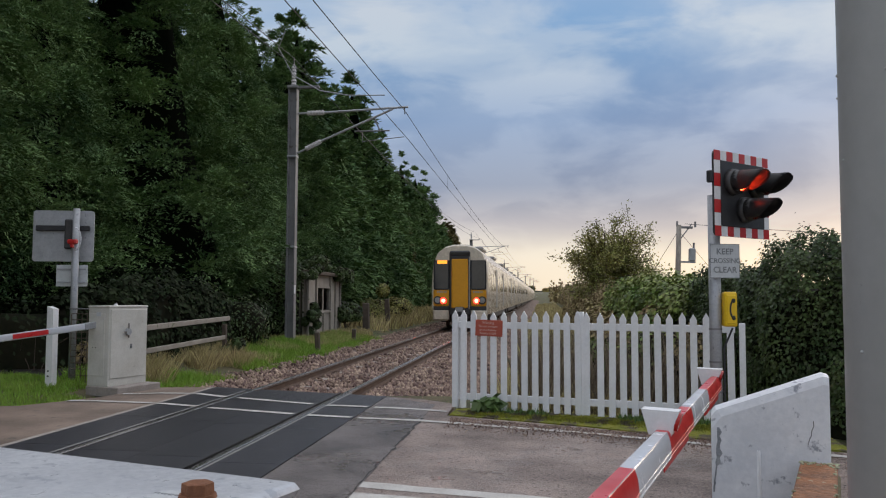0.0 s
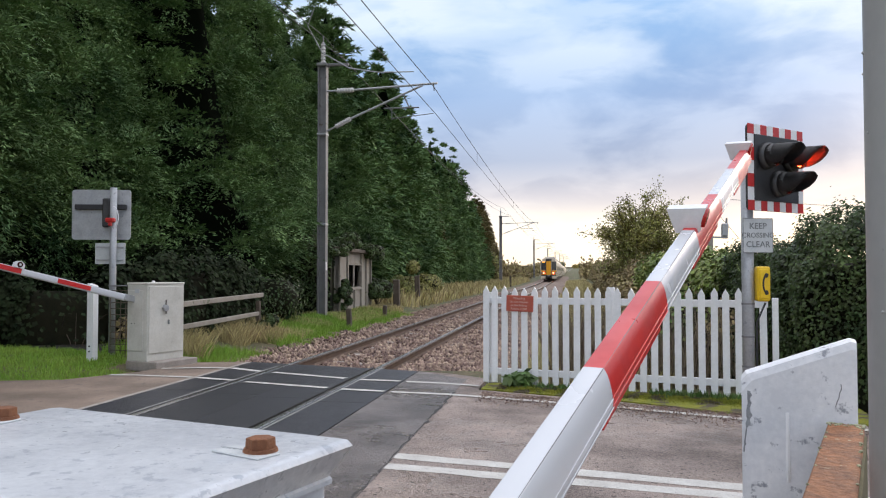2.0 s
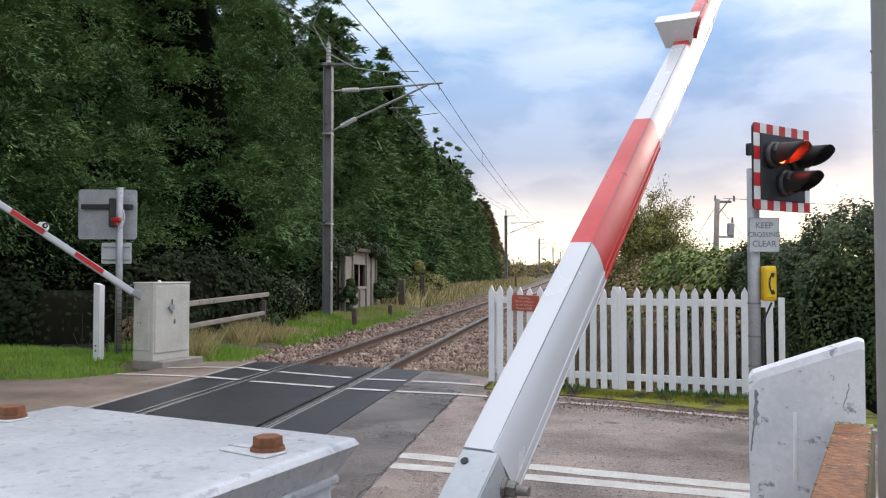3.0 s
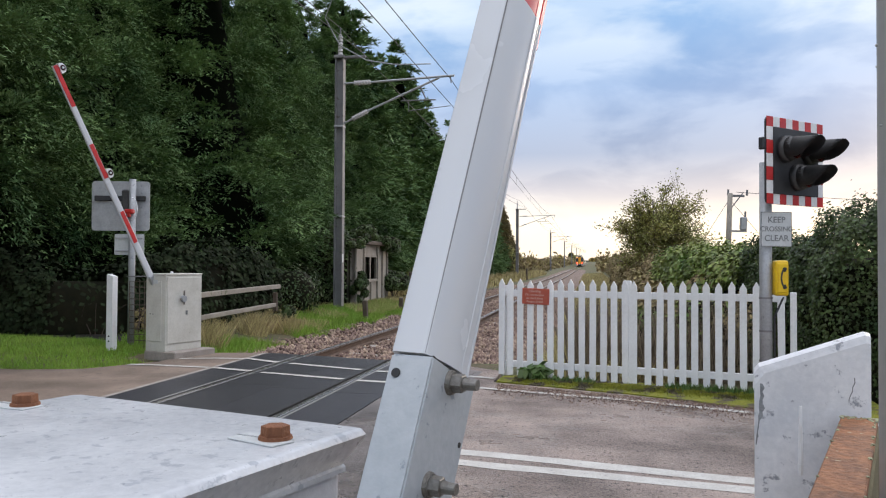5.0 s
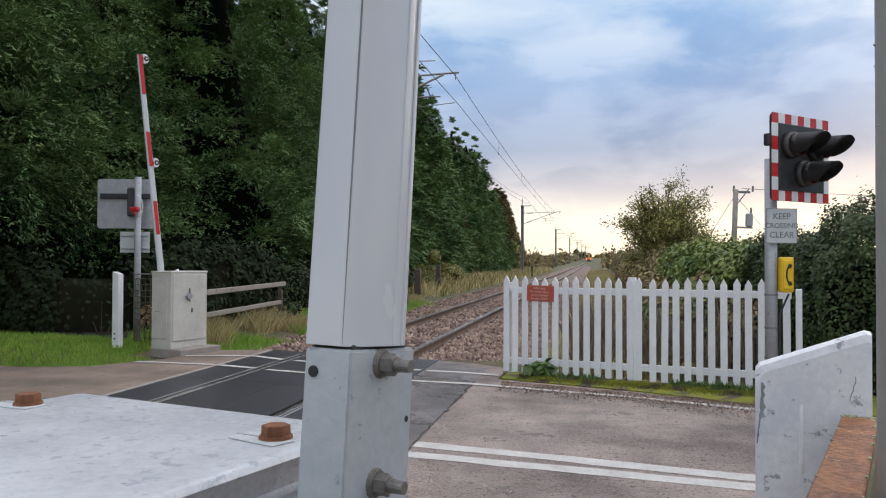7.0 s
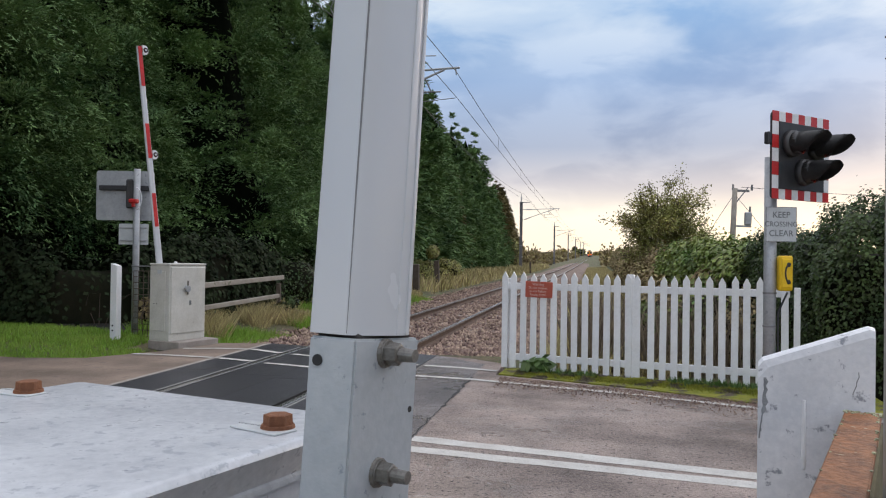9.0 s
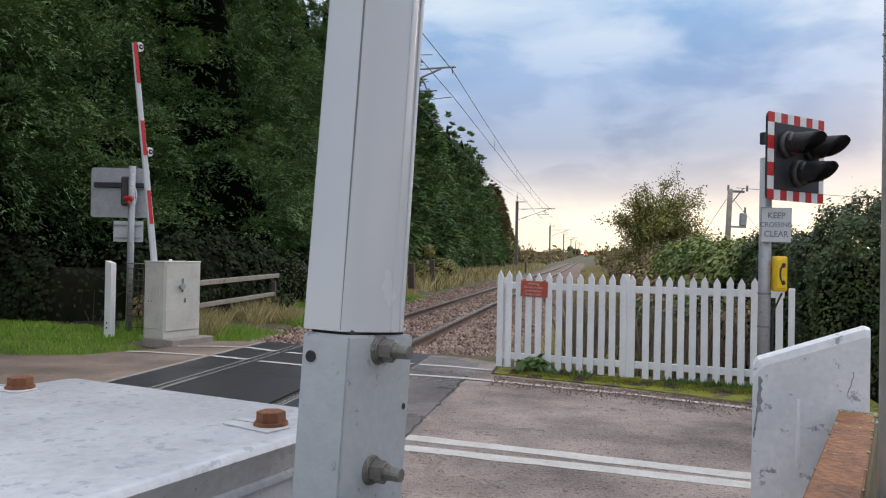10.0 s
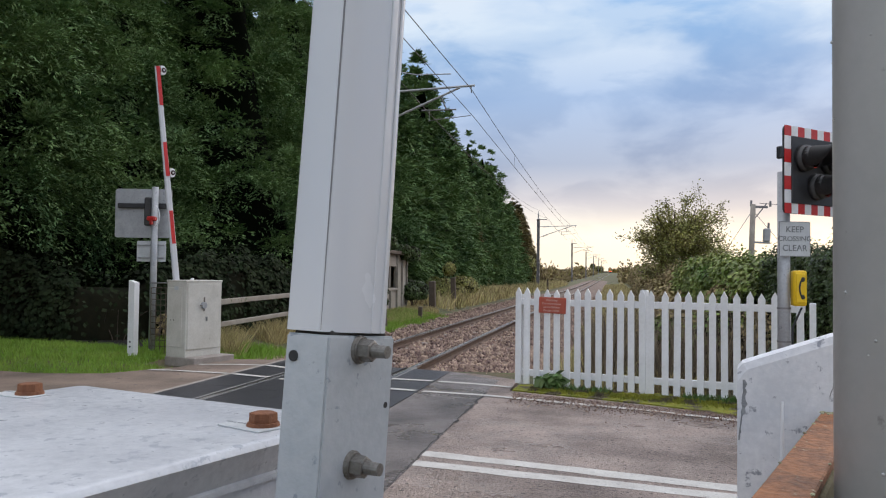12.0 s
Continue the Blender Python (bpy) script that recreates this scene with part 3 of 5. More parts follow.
def near_cabinet():
    """The barrier machine beside the camera: painted steel case with an overhanging lid."""
    th = empty("barrier_cabinet", pose(3.35, 1.90, 0, 0, 0, ROAD_TURN), "grey painted steel barrier machine cabinet with rusty lid bolts", "cabinet")
    w, d, top = .655, .66, 1.205
    bm = box(bmesh.new(), w - .064, d - .064, 1.08, pose(-w / 2, -d / 2, .61), .010, 2)
    part("case", bm, GREY_CABINET, th)
    bm = bmesh.new()
    rings = []
    for inset, z in ((.012, top), (.004, top - .0025), (0, top - .009), (.004, top - .016), (.026, top - .052), (.022, top - .055), (.022, top - .062), (.030, top - .064)):
        a, b, c = w / 2 - inset, d / 2 - inset, .010
        ring = [(a - c, -b), (a, -b + c), (a, b - c), (a - c, b), (-a + c, b), (-a, b - c), (-a, -b + c), (-a + c, -b)]
        rings.append([bm.verts.new((x - w / 2, y - d / 2, z)) for x, y in ring])
    for r0, r1 in zip(rings, rings[1:]):
        for i in range(8):
            bm.faces.new((r0[i], r1[i], r1[(i + 1) % 8], r0[(i + 1) % 8]))
    bm.faces.new(rings[0]), bm.faces.new(rings[-1][::-1])
    bmesh.ops.recalc_face_normals(bm, faces=bm.faces[:])
    lid = creased(part("lid", bm, CABINET_TOP, th, "dull white lid speckled with dirt", True), 40)
    bm = box(bmesh.new(), w + .06, d + .06, .08, pose(-w / 2, -d / 2, .04), .01)
    part("plinth", bm, CONCRETE, th)
    for x, y, turn in ((-.065, -.142, -8), (-.607, -.142, 6)):
        bm = box(bmesh.new(), .092, .042, .003, pose(x - .018, y - .010, top + .0015, 0, 0, turn), .001)
        part("tag_plate", bm, SIGN_GREY, lid, "small pale maker's tag under a bolt")
        bm = boxes(*[(.008, .004, .001, pose(x - .062 + .011 * i, y - .004, top + .0035, 0, 0, turn), 0) for i in range(5)])
        part("tag_lettering", bm, GALV, lid)
        hex_bolt(lid, pose(x, y, top + .003, 0, 0, 14 + turn), .0205, .019, BOLT_RUST, "bolt", "rusty hexagon bolt head")
    bm = box(bmesh.new(), .03, .34, .34, pose(.02, -.33, .84), .01)
    part("pivot_plate", bm, GALV, th)
    return th


near_cabinet()

BOOM_PROFILE = [(-.012, .057), (.0335, .057), (.0368, .0545), (.0435, .040), (.0485, .020), (.0520, -.005), (.0530, -.030), (.0510, -.048), (.045, -.062), (.032, -.072),
                (.015, -.075), (-.004, -.068), (-.016, -.050), (-.020, -.020), (-.020, .020), (-.018, .050), (-.0155, .0555)]


def boom_arm(name, label, bands, start, taper, lamps, size=1.0, plates=False):
    """A boom in its own space: y runs along the arm, z is its top when lowered, x its side."""
    th = empty(name, None, label, "barrier boom")
    end = bands[-1][1]
    for a, b, red in bands:
        s0, s1 = (size * (1 - taper * (q - start) / (end - start)) for q in (a, b))
        bm = sweep(bmesh.new(), BOOM_PROFILE, [(pose(0, a, 0), s0), (pose(0, b, 0), s1)])
        whole = red and not plates
        creased(part("red_band" if whole else "white_band", bm, (BOOM_RED if whole else BOOM_WHITE), th, "red reflective band" if whole else "", True), 24)
        if red and plates:
            part("red_plate", box(bmesh.new(), .006, b - a, .065, pose(-.0225 * size, (a + b) / 2, -.004), .001), BOOM_RED, th, "red reflective plate on the boom's side")
            continue
        bm = box(bmesh.new(), .0016, b - a - .004, .0016, pose(.0352 * (s0 + s1) / 2, (a + b) / 2, .0562 * (s0 + s1) / 2), 0)
        part("seam", bm, MAST_STEEL, th)
        for z in (-.022, -.043):
            bm = box(bmesh.new(), .003, b - a, .004, pose(.0528 * (s0 + s1) / 2, (a + b) / 2, z * (s0 + s1) / 2), .001)
            part("rib", bm, BOOM_RED if whole else BOOM_WHITE, th)
        if red:
            bm = box(bmesh.new(), .006, b - a, .05, pose(.020, (a + b) / 2, -.090 * s1), .002)
            part("lower_strip", bm, BOOM_RED, th, "red strip hanging below the boom")
    for y, s, body, z, x in lamps:
        lamp = part("lamp_box", prism(bmesh.new(), [(-.045 * s, 0), (.045 * s, 0), (.075 * s, .10 * s), (-.075 * s, .10 * s)], .07 * s,
                                      pose(x, y, z)), body, th, "flared white lamp box" if body == WHITE_PAINT else "red lamp")
        part("lens", tubes((.040 * s, .038 * s, .014, pose(x + .060 * s, y, z + .055 * s, 0, 107, 0))), RED_LENS, lamp, "red lens")
        part("lamp_bracket", boxes((.06 * s, .05 * s, .03, pose(x + .004, y, z - .008), .006)), BLACK, lamp)
    return th


def near_boom():
    th = boom_arm("barrier_boom", "white boom with red bands, rising beside the cabinet",
                  [(.52, 1.14, 0), (1.14, 1.80, 1), (1.80, 2.42, 0), (2.42, 3.06, 1), (3.06, 3.68, 0), (3.68, 4.32, 1)], .52, .22,
                  [(2.49, .95, WHITE_PAINT, .030, -.002), (4.285, .95, WHITE_PAINT, -.008, -.022)])
    outline = [(-.014, .058), (.050, .058), (.050, -.078), (-.014, -.078)]
    bm = sweep(bmesh.new(), outline, [pose(0, -.30, 0), pose(0, .5165, 0)])
    bmesh.ops.bevel(bm, geom=[e for e in bm.edges], offset=.0025, segments=2, affect="EDGES")
    br = part("bracket", bm, BOOM_BRACKET, th, "grey pressed-steel boom bracket with bolts")
    # dark filler piece: the joint's shadow is put into its colour
    part("end_plug", box(bmesh.new(), .056, .012, .112, pose(.016, .516, -.010), .002), CRACK_AND_GAP_SHADE, th, "added dark filler for the shadow gap between boom and bracket")
    part("bolt_hole", tubes((.0065, .0065, .003, pose(.000, .490, .0570))), SHED_DARK, br)
    for y in (.500, .364):
        bolt = hex_bolt(br, pose(.051, y, -.002, 0, 90, 0), .0135, .020, BOLT_STEEL, "bolt", "weathered steel bolt with nut")
        part("thread", tubes((.0085, .0075, .022, pose(0, 0, .018))), BOLT_STEEL, bolt)
        part("washer", tubes((.0175, .0165, .004, pose(0, 0, -.001))), BOLT_STEEL, bolt)
    part("counterweight", box(bmesh.new(), .07, .20, .22, pose(.013, -.38, 0), .01), GALV, th)
    part("bolt_hole", tubes((.004, .004, .003, pose(.0475, .43, -.066, 0, 90, 0))), SHED_DARK, br)
    return th


NEAR_BOOM = near_boom()


def far_boom():
    th = boom_arm("barrier_boom", "white boom with short red bands beyond the track",
                  [(.25, .86, 0), (.86, 1.38, 1), (1.38, 1.92, 0), (1.92, 2.45, 1), (2.45, 3.02, 0), (3.02, 3.62, 1)], .25, .25,
                  [], .78, True)
    part("bracket", box(bmesh.new(), .06, .40, .10, pose(.0, .08, 0), .01), GALV, th)
    for y in (1.97, 3.56):
        arc = [(.07 * math.sin(radians(a)), .075 + .05 * math.cos(radians(a))) for a in range(-90, 91, 20)]
        bm = prism(bmesh.new(), [(-.07, .032)] + arc + [(.07, .032)], .06, pose(-.008, y, 0, 0, 0, 90))
        lamp = part("lamp_box", bm, WHITE_PAINT, th, "round-topped white lamp housing")
        part("lens", tubes((.040, .038, .010, pose(-.035, y, .078, 0, -90, 0))), DARK_LENS, lamp, "dark red lens")
        part("lens_centre", tubes((.018, .016, .006, pose(-.045, y, .078, 0, -90, 0))), SIGN_GREY, lamp)
        part("lamp_bracket", boxes((.05, .06, .03, pose(-.005, y, .040), .006)), SIGN_RED, lamp)
    return th


FAR_BOOM = far_boom()


def far_cabinet():
    th = empty("barrier_cabinet", pose(-2.72, 11.88, .12, 0, 0, ROAD_TURN), "cream-grey steel barrier cabinet on a concrete base", "cabinet")
    w, d, h = .42, .76, 1.09
    part("case", box(bmesh.new(), w, d, h + .09, pose(-w / 2, d / 2, .015 + h / 2), .014, 2), CREAM_CABINET, th)
    part("plinth", box(bmesh.new(), w + .24, d + .10, .15, pose(-w / 2 + .10, d / 2 + .04, -.100), .012), CONCRETE, th)
    door = part("door", box(bmesh.new(), .018, d - .05, h - .06, pose(.009, d / 2, .06 + h / 2), .006), CREAM_CABINET, th)
    lock = part("lock", tubes((.055, .05, .04, pose(.018, d * .45, .78, 0, 90, 0))), GALV, door, "round steel lock cover")
    part("handle", boxes((.02, .022, .22, pose(.045, d * .45, .80), .004), (.02, .09, .022, pose(.045, d * .45 - .04, .78), .004)), BOLT_STEEL, lock)
    part("key_plate", boxes((.012, .035, .07, pose(.022, d * .55, .56), .003)), SIGN_TEXT, door)
    part("front_panel", box(bmesh.new(), w - .10, .012, h - .16, pose(-w / 2 - .03, -.006, .05 + h / 2), .004), CREAM_CABINET, th)
    part("label_plate", box(bmesh.new(), .09, .004, .06, pose(-.20, -.014, 1.05), 0), SIGN_GREY, th)
    for x in (-.30, -.36):
        part("vent_hole", tubes((.010, .010, .004, pose(x + .05, -.010, .55, 90, 0, 0))), SHED_DARK, th)
    part("lid", box(bmesh.new(), w + .02, d + .02, .03, pose(-w / 2, d / 2, .06 + h + .013), .008), CREAM_CABINET, th)
    part("lifting_eye", tubes((.03, .02, .03, pose(-w / 2, d * .42, .06 + h + .028))), WHITE_PAINT, th)


far_cabinet()


def marker_post():
    th = empty("marker_post", pose(-3.89, 12.28, -.02, 0, 0, -10), "white painted square wooden post on the grass", "post")
    part("shaft", prism(bmesh.new(), [(-.06, 0), (.06, 0), (.06, 1.26), (-.06, 1.30)], .11), WHITE_PAINT, th)
    for z in (.30, .22):
        part("bolt", tubes((.014, .014, .008, pose(0, -.06, z, 90, 0, 0))), SHED_DARK, th)


marker_post()


# ---- road signals ----
def round_plate(w, h, r, t):
    """A plate with rounded corners in x and z, facing -y."""
    pts = []
    for cx, cz, a0 in ((w / 2 - r, h / 2 - r, 0), (-w / 2 + r, h / 2 - r, 90), (-w / 2 + r, -h / 2 + r, 180), (w / 2 - r, -h / 2 + r, 270)):
        pts += [(cx + r * math.cos(radians(a0 + 22.5 * i)), cz + r * math.sin(radians(a0 + 22.5 * i))) for i in range(5)]
    return prism(bmesh.new(), pts, t)


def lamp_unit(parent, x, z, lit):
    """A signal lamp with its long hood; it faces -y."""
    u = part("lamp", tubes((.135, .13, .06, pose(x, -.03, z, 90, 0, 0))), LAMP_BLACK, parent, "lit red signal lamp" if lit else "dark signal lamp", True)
    # added two-faced disc: turning it over stands in for switching the lamp
    lens = part("lens", tubes((.094, .094, .001, pose(0, 0, .0005))), RED_GLOW, u, "signal disc glowing on one face, turned over to imitate blinking", m=pose(x, -.135, z, 90, 0, 0))
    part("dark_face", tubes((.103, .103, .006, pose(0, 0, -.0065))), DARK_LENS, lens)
    bm = tube(bmesh.new(), .113, .113, .10, pose(x, -.06, z, 90, 0, 0), 24, False)
    bmesh.ops.solidify(bm, geom=bm.faces[:], thickness=.005)
    part("barrel", bm, LAMP_BLACK, u, smooth=True)
    bm = bmesh.new()
    rings = []
    for f, r in ((0, .114), (.3, .113), (.55, .111), (.8, .108), (1, .105)):
        ring = []
        for i in range(23):
            a = radians(-50 + i * 280 / 22)
            reach = .13 + .20 * min(1, max(0, (math.sin(a) + .72) / 1.3)) ** .6
            ring.append(bm.verts.new((x + r * math.cos(a), -.08 - reach * f, z - .012 * f + r * math.sin(a))))
        rings.append(ring)
    for r0, r1 in zip(rings, rings[1:]):
        for i in range(22):
            bm.faces.new((r0[i], r0[i + 1], r1[i + 1], r1[i]))
    bmesh.ops.solidify(bm, geom=bm.faces[:], thickness=.006)
    part("hood", bm, LAMP_BLACK, u, smooth=True)
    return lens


def near_signal():
    th = empty("crossing_signal", pose(5.43, 9.10, -.05), "grey post with red and white bordered crossing lights", "signal light")
    part("post", tubes((.062, .060, 2.55, pose(0, 0, 0))), GALV, th, smooth=True)
    for z in (.55, .85, 1.18):
        part("band_clip", tubes((.066, .066, .018, pose(0, 0, z))), MAST_STEEL, th)
    bd = empty("signal_head", pose(.29, .07, 2.55, 0, 0, 43))
    bd.parent = th
    W, H = .94, .86
    part("back_board", round_plate(W, H, .05, .022), LAMP_BLACK, bd)
    nx, nz, b = 9, 8, .10
    for side in (1, -1):
        for i in range(nx):
            x0 = -W / 2 + W * (i + .5) / nx
            part("border_block", box(bmesh.new(), W / nx - .002, .006, b, pose(x0, -.014, side * (H / 2 - b / 2)), .0015), SIGN_RED if i % 2 == 0 else SIGN_WHITE, bd)
        for i in range(5):
            hh = (H - 2 * b) / 5
            part("border_block", box(bmesh.new(), b, .006, hh - .002, pose(side * (W / 2 - b / 2), -.014, -H / 2 + b + hh * (i + .5)), .0015),
                 SIGN_WHITE if i % 2 == 0 else SIGN_RED, bd)
    part("dark_panel", box(bmesh.new(), W - 2 * b, .02, H - 2 * b, pose(0, -.018, 0), .004), BLACK, bd)
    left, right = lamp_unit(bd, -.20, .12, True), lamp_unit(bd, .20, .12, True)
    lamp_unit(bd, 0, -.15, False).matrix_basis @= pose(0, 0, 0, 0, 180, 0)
    part("side_bracket", boxes((.05, .06, .12, pose(-W / 2 - .02, .02, .16), .01)), BLACK, bd)
    sg = part("sign_plate", round_plate(.315, .345, .012, .006), SIGN_GREY, th, "faded grey sign reading keep crossing clear", m=pose(.085, -.075, 1.875, 0, 0, 14))
    part("sign_edge", boxes((.31, .004, .004, pose(0, -.004, .169), 0), (.31, .004, .004, pose(0, -.004, -.169), 0), (.004, .004, .34, pose(.153, -.004, 0), 0),
                            (.004, .004, .34, pose(-.153, -.004, 0), 0)), SIGN_TEXT, sg)
    for i, w in enumerate(("KEEP", "CROSSING", "CLEAR")):
        words("lettering", w, .084 if i != 1 else .070, SIGN_TEXT, sg, pose(0, -.0042, .092 - .092 * i, 90, 0, 0))
    ph = part("phone_box", box(bmesh.new(), .128, .12, .35, pose(0, 0, 0), .026, 3), PHONE_YELLOW, th, "yellow emergency phone box", True, m=pose(.125, -.06, 1.39, 0, 0, 4))
    part("rim", box(bmesh.new(), .095, .02, .29, pose(0, -.062, 0), .008), PHONE_YELLOW, ph)
    arc = [(.024 - .036 * math.cos(radians(a)), 0, .088 * math.sin(radians(a))) for a in range(-75, 76, 15)]
    bm = bmesh.new()
    for p, q in zip(arc, arc[1:]):
        rod(bm, (p[0], -.074, p[2]), (q[0], -.074, q[2]), .0085, 6)
    box(bm, .036, .014, .044, pose(.018, -.074, .085, 0, 20, 0), .008), box(bm, .036, .014, .044, pose(.018, -.074, -.085, 0, -20, 0), .008)
    part("handset", bm, BLACK, ph, "black handset symbol")
    bm = bmesh.new()
    rod(bm, (.16, -.03, 1.20), (.075, -.03, 1.0), .010), rod(bm, (.075, -.03, 1.0), (.075, -.02, 0), .010)
    part("cable", bm, BLACK, th)
    return left, right


BLINK_DISC_LEFT, BLINK_DISC_RIGHT = near_signal()


def far_signal():
    th = empty("crossing_signal", pose(-4.03, 13.05, -.02), "back of a crossing light board on a grey post", "signal light")
    part("post", tubes((.058, .056, 2.92, pose(0, 0, 0))), GALV, th, smooth=True)
    bd = empty("signal_head", pose(-.29, .11, 2.47, 0, 0, 14))
    bd.parent = th
    part("back_board", round_plate(.98, .86, .05, .02), GALV, bd, "plain grey back of the board")
    part("mount_bar", boxes((.86, .06, .09, pose(0, -.04, .13), .01)), BLACK, bd)
    part("mount_post", boxes((.12, .09, .50, pose(.10, -.06, .03), .02)), LAMP_BLACK, bd)
    part("junction_box", boxes((.16, .10, .08, pose(0, -.09, 2.36), .02), (.05, .06, .14, pose(0, -.10, 2.33), .01)), SIGN_RED, th, "small red junction box")
    pts = [(.05 + .10 * math.sin(a), -.10, 2.40 + .19 * math.cos(a)) for a in [radians(20 * i) for i in range(10)]]
    bm = bmesh.new()
    for a, b in zip(pts, pts[1:]):
        rod(bm, a, b, .011, 6)
    part("cable_loop", bm, WHITE_WORN, th)
    sg = part("sign_plate", round_plate(.50, .36, .012, .01), SIGN_GREY, th, "back of a small grey sign", m=pose(-.10, .08, 1.80, 0, 0, 14))
    part("sign_rail", boxes((.46, .02, .03, pose(0, -.014, .11), .004), (.46, .02, .03, pose(0, -.014, -.11), .004)), GALV, sg)
    part("stay_rod", tubes((.010, .010, .75, pose(-.05, -.05, 1.25, 0, 90, 0))), MAST_STEEL, th)
    return th


far_signal()


# ---- picket fence ----
def picket_fence():
    x0, y0, x1, y1 = 2.60, 11.02, 5.86, 10.23
    turn = math.degrees(math.atan2(y1 - y0, x1 - x0))
    th = empty("picket_fence", pose(x0, y0, -.03, 0, 0, turn), "white painted wooden picket fence with pointed tops", "fence")
    length = math.hypot(x1 - x0, y1 - y0)
    w, h = .078, 1.30
    pk = finish(prism(bmesh.new(), [(-w / 2, .05), (w / 2, .05), (w / 2, h - .07), (0, h), (-w / 2, h - .07)], .022), "picket", WHITE_PAINT)
    k = 25
    for i in range(k):
        if i == 12:
            continue
        part("picket", pk, None, th, m=pose(.08 + (length - .10) * i / (k - 1), random.uniform(-.003, .003), random.uniform(-.012, .012), 0, random.uniform(-.5, .5), 0))
    for z in (1.12, .20):
        part("fence_rail", box(bmesh.new(), length + .05, .05, .085, pose(length / 2, .036, z), .006), WHITE_PAINT, th)
    post = finish(prism(bmesh.new(), [(-.046, -.1), (.046, -.1), (.046, 1.29), (.038, 1.302), (-.038, 1.302), (-.046, 1.29)], .09), "fence_post", WHITE_PAINT)
    for x, y in ((1.585, .045),):
        part("fence_post", post, None, th, m=pose(x, y, 0))
    part("picket", pk, None, th, m=pose(1.672, .0, .0))
    part("fence_post", box(bmesh.new(), .07, .09, 1.22, pose(length + .10, .10, .58), .006), WHITE_PAINT, th)
    part("picket", pk, None, th, m=pose(-.035, 0, .01))
    part("fence_post", box(bmesh.new(), .07, .09, 1.32, pose(.0, .10, .56), .006), WHITE_PAINT, th)
    sg = part("warning_sign", box(bmesh.new(), .36, .012, .205, pose(0, 0, 0), .004), WARN_RED, th, "faded red trespass warning sign", m=pose(.43, -.022, 1.085, 0, 1.5, 0))
    for i, (t, s) in enumerate((("Warning", .040), ("Do not trespass", .034), ("on the Railway", .034), ("Penalty \u00a31000", .034))):
        words("lettering", t, s * 1.12, WARN_TEXT, sg, pose(-.01, -.0075, .066 - .045 * i, 90, 0, 0))
    return th


picket_fence()


# ---- things close to the camera ----
def near_pole():
    th = empty("steel_pole", pose(4.008, 1.575, 0), "thick grey painted steel pole with lumpy paint", "pole")
    bm = tube(bmesh.new(), .052, .052, 4.2, Matrix(), 28)
    part("shaft", bm, POLE_PAINT, th, smooth=True)
    rng = random.Random(3)
    for i in range(26):
        a, z = radians(rng.uniform(150, 290)), rng.uniform(1.1, 2.0)
        bm = bmesh.new()
        bmesh.ops.create_icosphere(bm, subdivisions=1, radius=rng.uniform(.0012, .0022))
        part("paint_lump", bm, POLE_PAINT, th, smooth=True, m=pose(.052 * math.cos(a), .052 * math.sin(a), z))
    part("base_flange", tubes((.11, .11, .02, pose(0, 0, 0))), POLE_PAINT, th)


near_pole()


def wing_board():
    """A painted upright board with a sloping top."""
    turn = math.degrees(math.atan2(2.061 - 2.095, 4.102 - 3.941))
    th = empty("wing_board", pose(3.941, 2.095, 0, 0, 0, turn), "upright white painted board with sloping top and flaking edge", "board")
    bm = prism(bmesh.new(), [(0, .0), (.168, 0), (.168, 1.347), (.160, 1.349), (.006, 1.291), (0, 1.283)], .034, pose(0, .017, 0))
    bm.verts.ensure_lookup_table()
    lip = [e for e in bm.edges if all(v.co.y < .005 and v.co.z > 1.28 for v in e.verts)]
    bmesh.ops.bevel(bm, geom=lip, offset=.015, segments=2, affect="EDGES", profile=.6)
    part("panel", bm, WHITE_WORN, th)
    rng = random.Random(8)
    edge = [(.011 + .005 * math.sin(math.pi * i / 15) * (1 if i < 9 else .3) + .0045 * rng.random() - .0007 * i, 1.262 - .0066 * i) for i in range(16)]
    inner = [(.0025 + .002 * rng.random() + .006 * (1 - i / 15), z) for i, (x, z) in enumerate(edge)]
    bm = prism(bmesh.new(), edge + inner[::-1], .0016, pose(0, 0, 0))
    part("bare_patch", bm, FLAKED, th, "bare grey patch where paint has flaked")
    bm = tube(bmesh.new(), .0036, .0026, .095, pose(.068, 0, 1.135), 8)
    part("paint_run", tube(bm, .0026, .0044, .018, pose(.068, 0, 1.120), 8), WHITE_PAINT, th, "raised white paint run")
    bm = bmesh.new()
    crack = [(.137, 1.243), (.1395, 1.252), (.142, 1.257), (.1425, 1.264), (.1455, 1.271), (.145, 1.279)]
    for (x0, z0), (x1, z1) in zip(crack, crack[1:]):
        rod(bm, (x0, 0, z0), (x1, 0, z1), .0007, 5)
    part("scratch", bm, SIGN_TEXT, th, "thin dark crack in the paint")


wing_board()


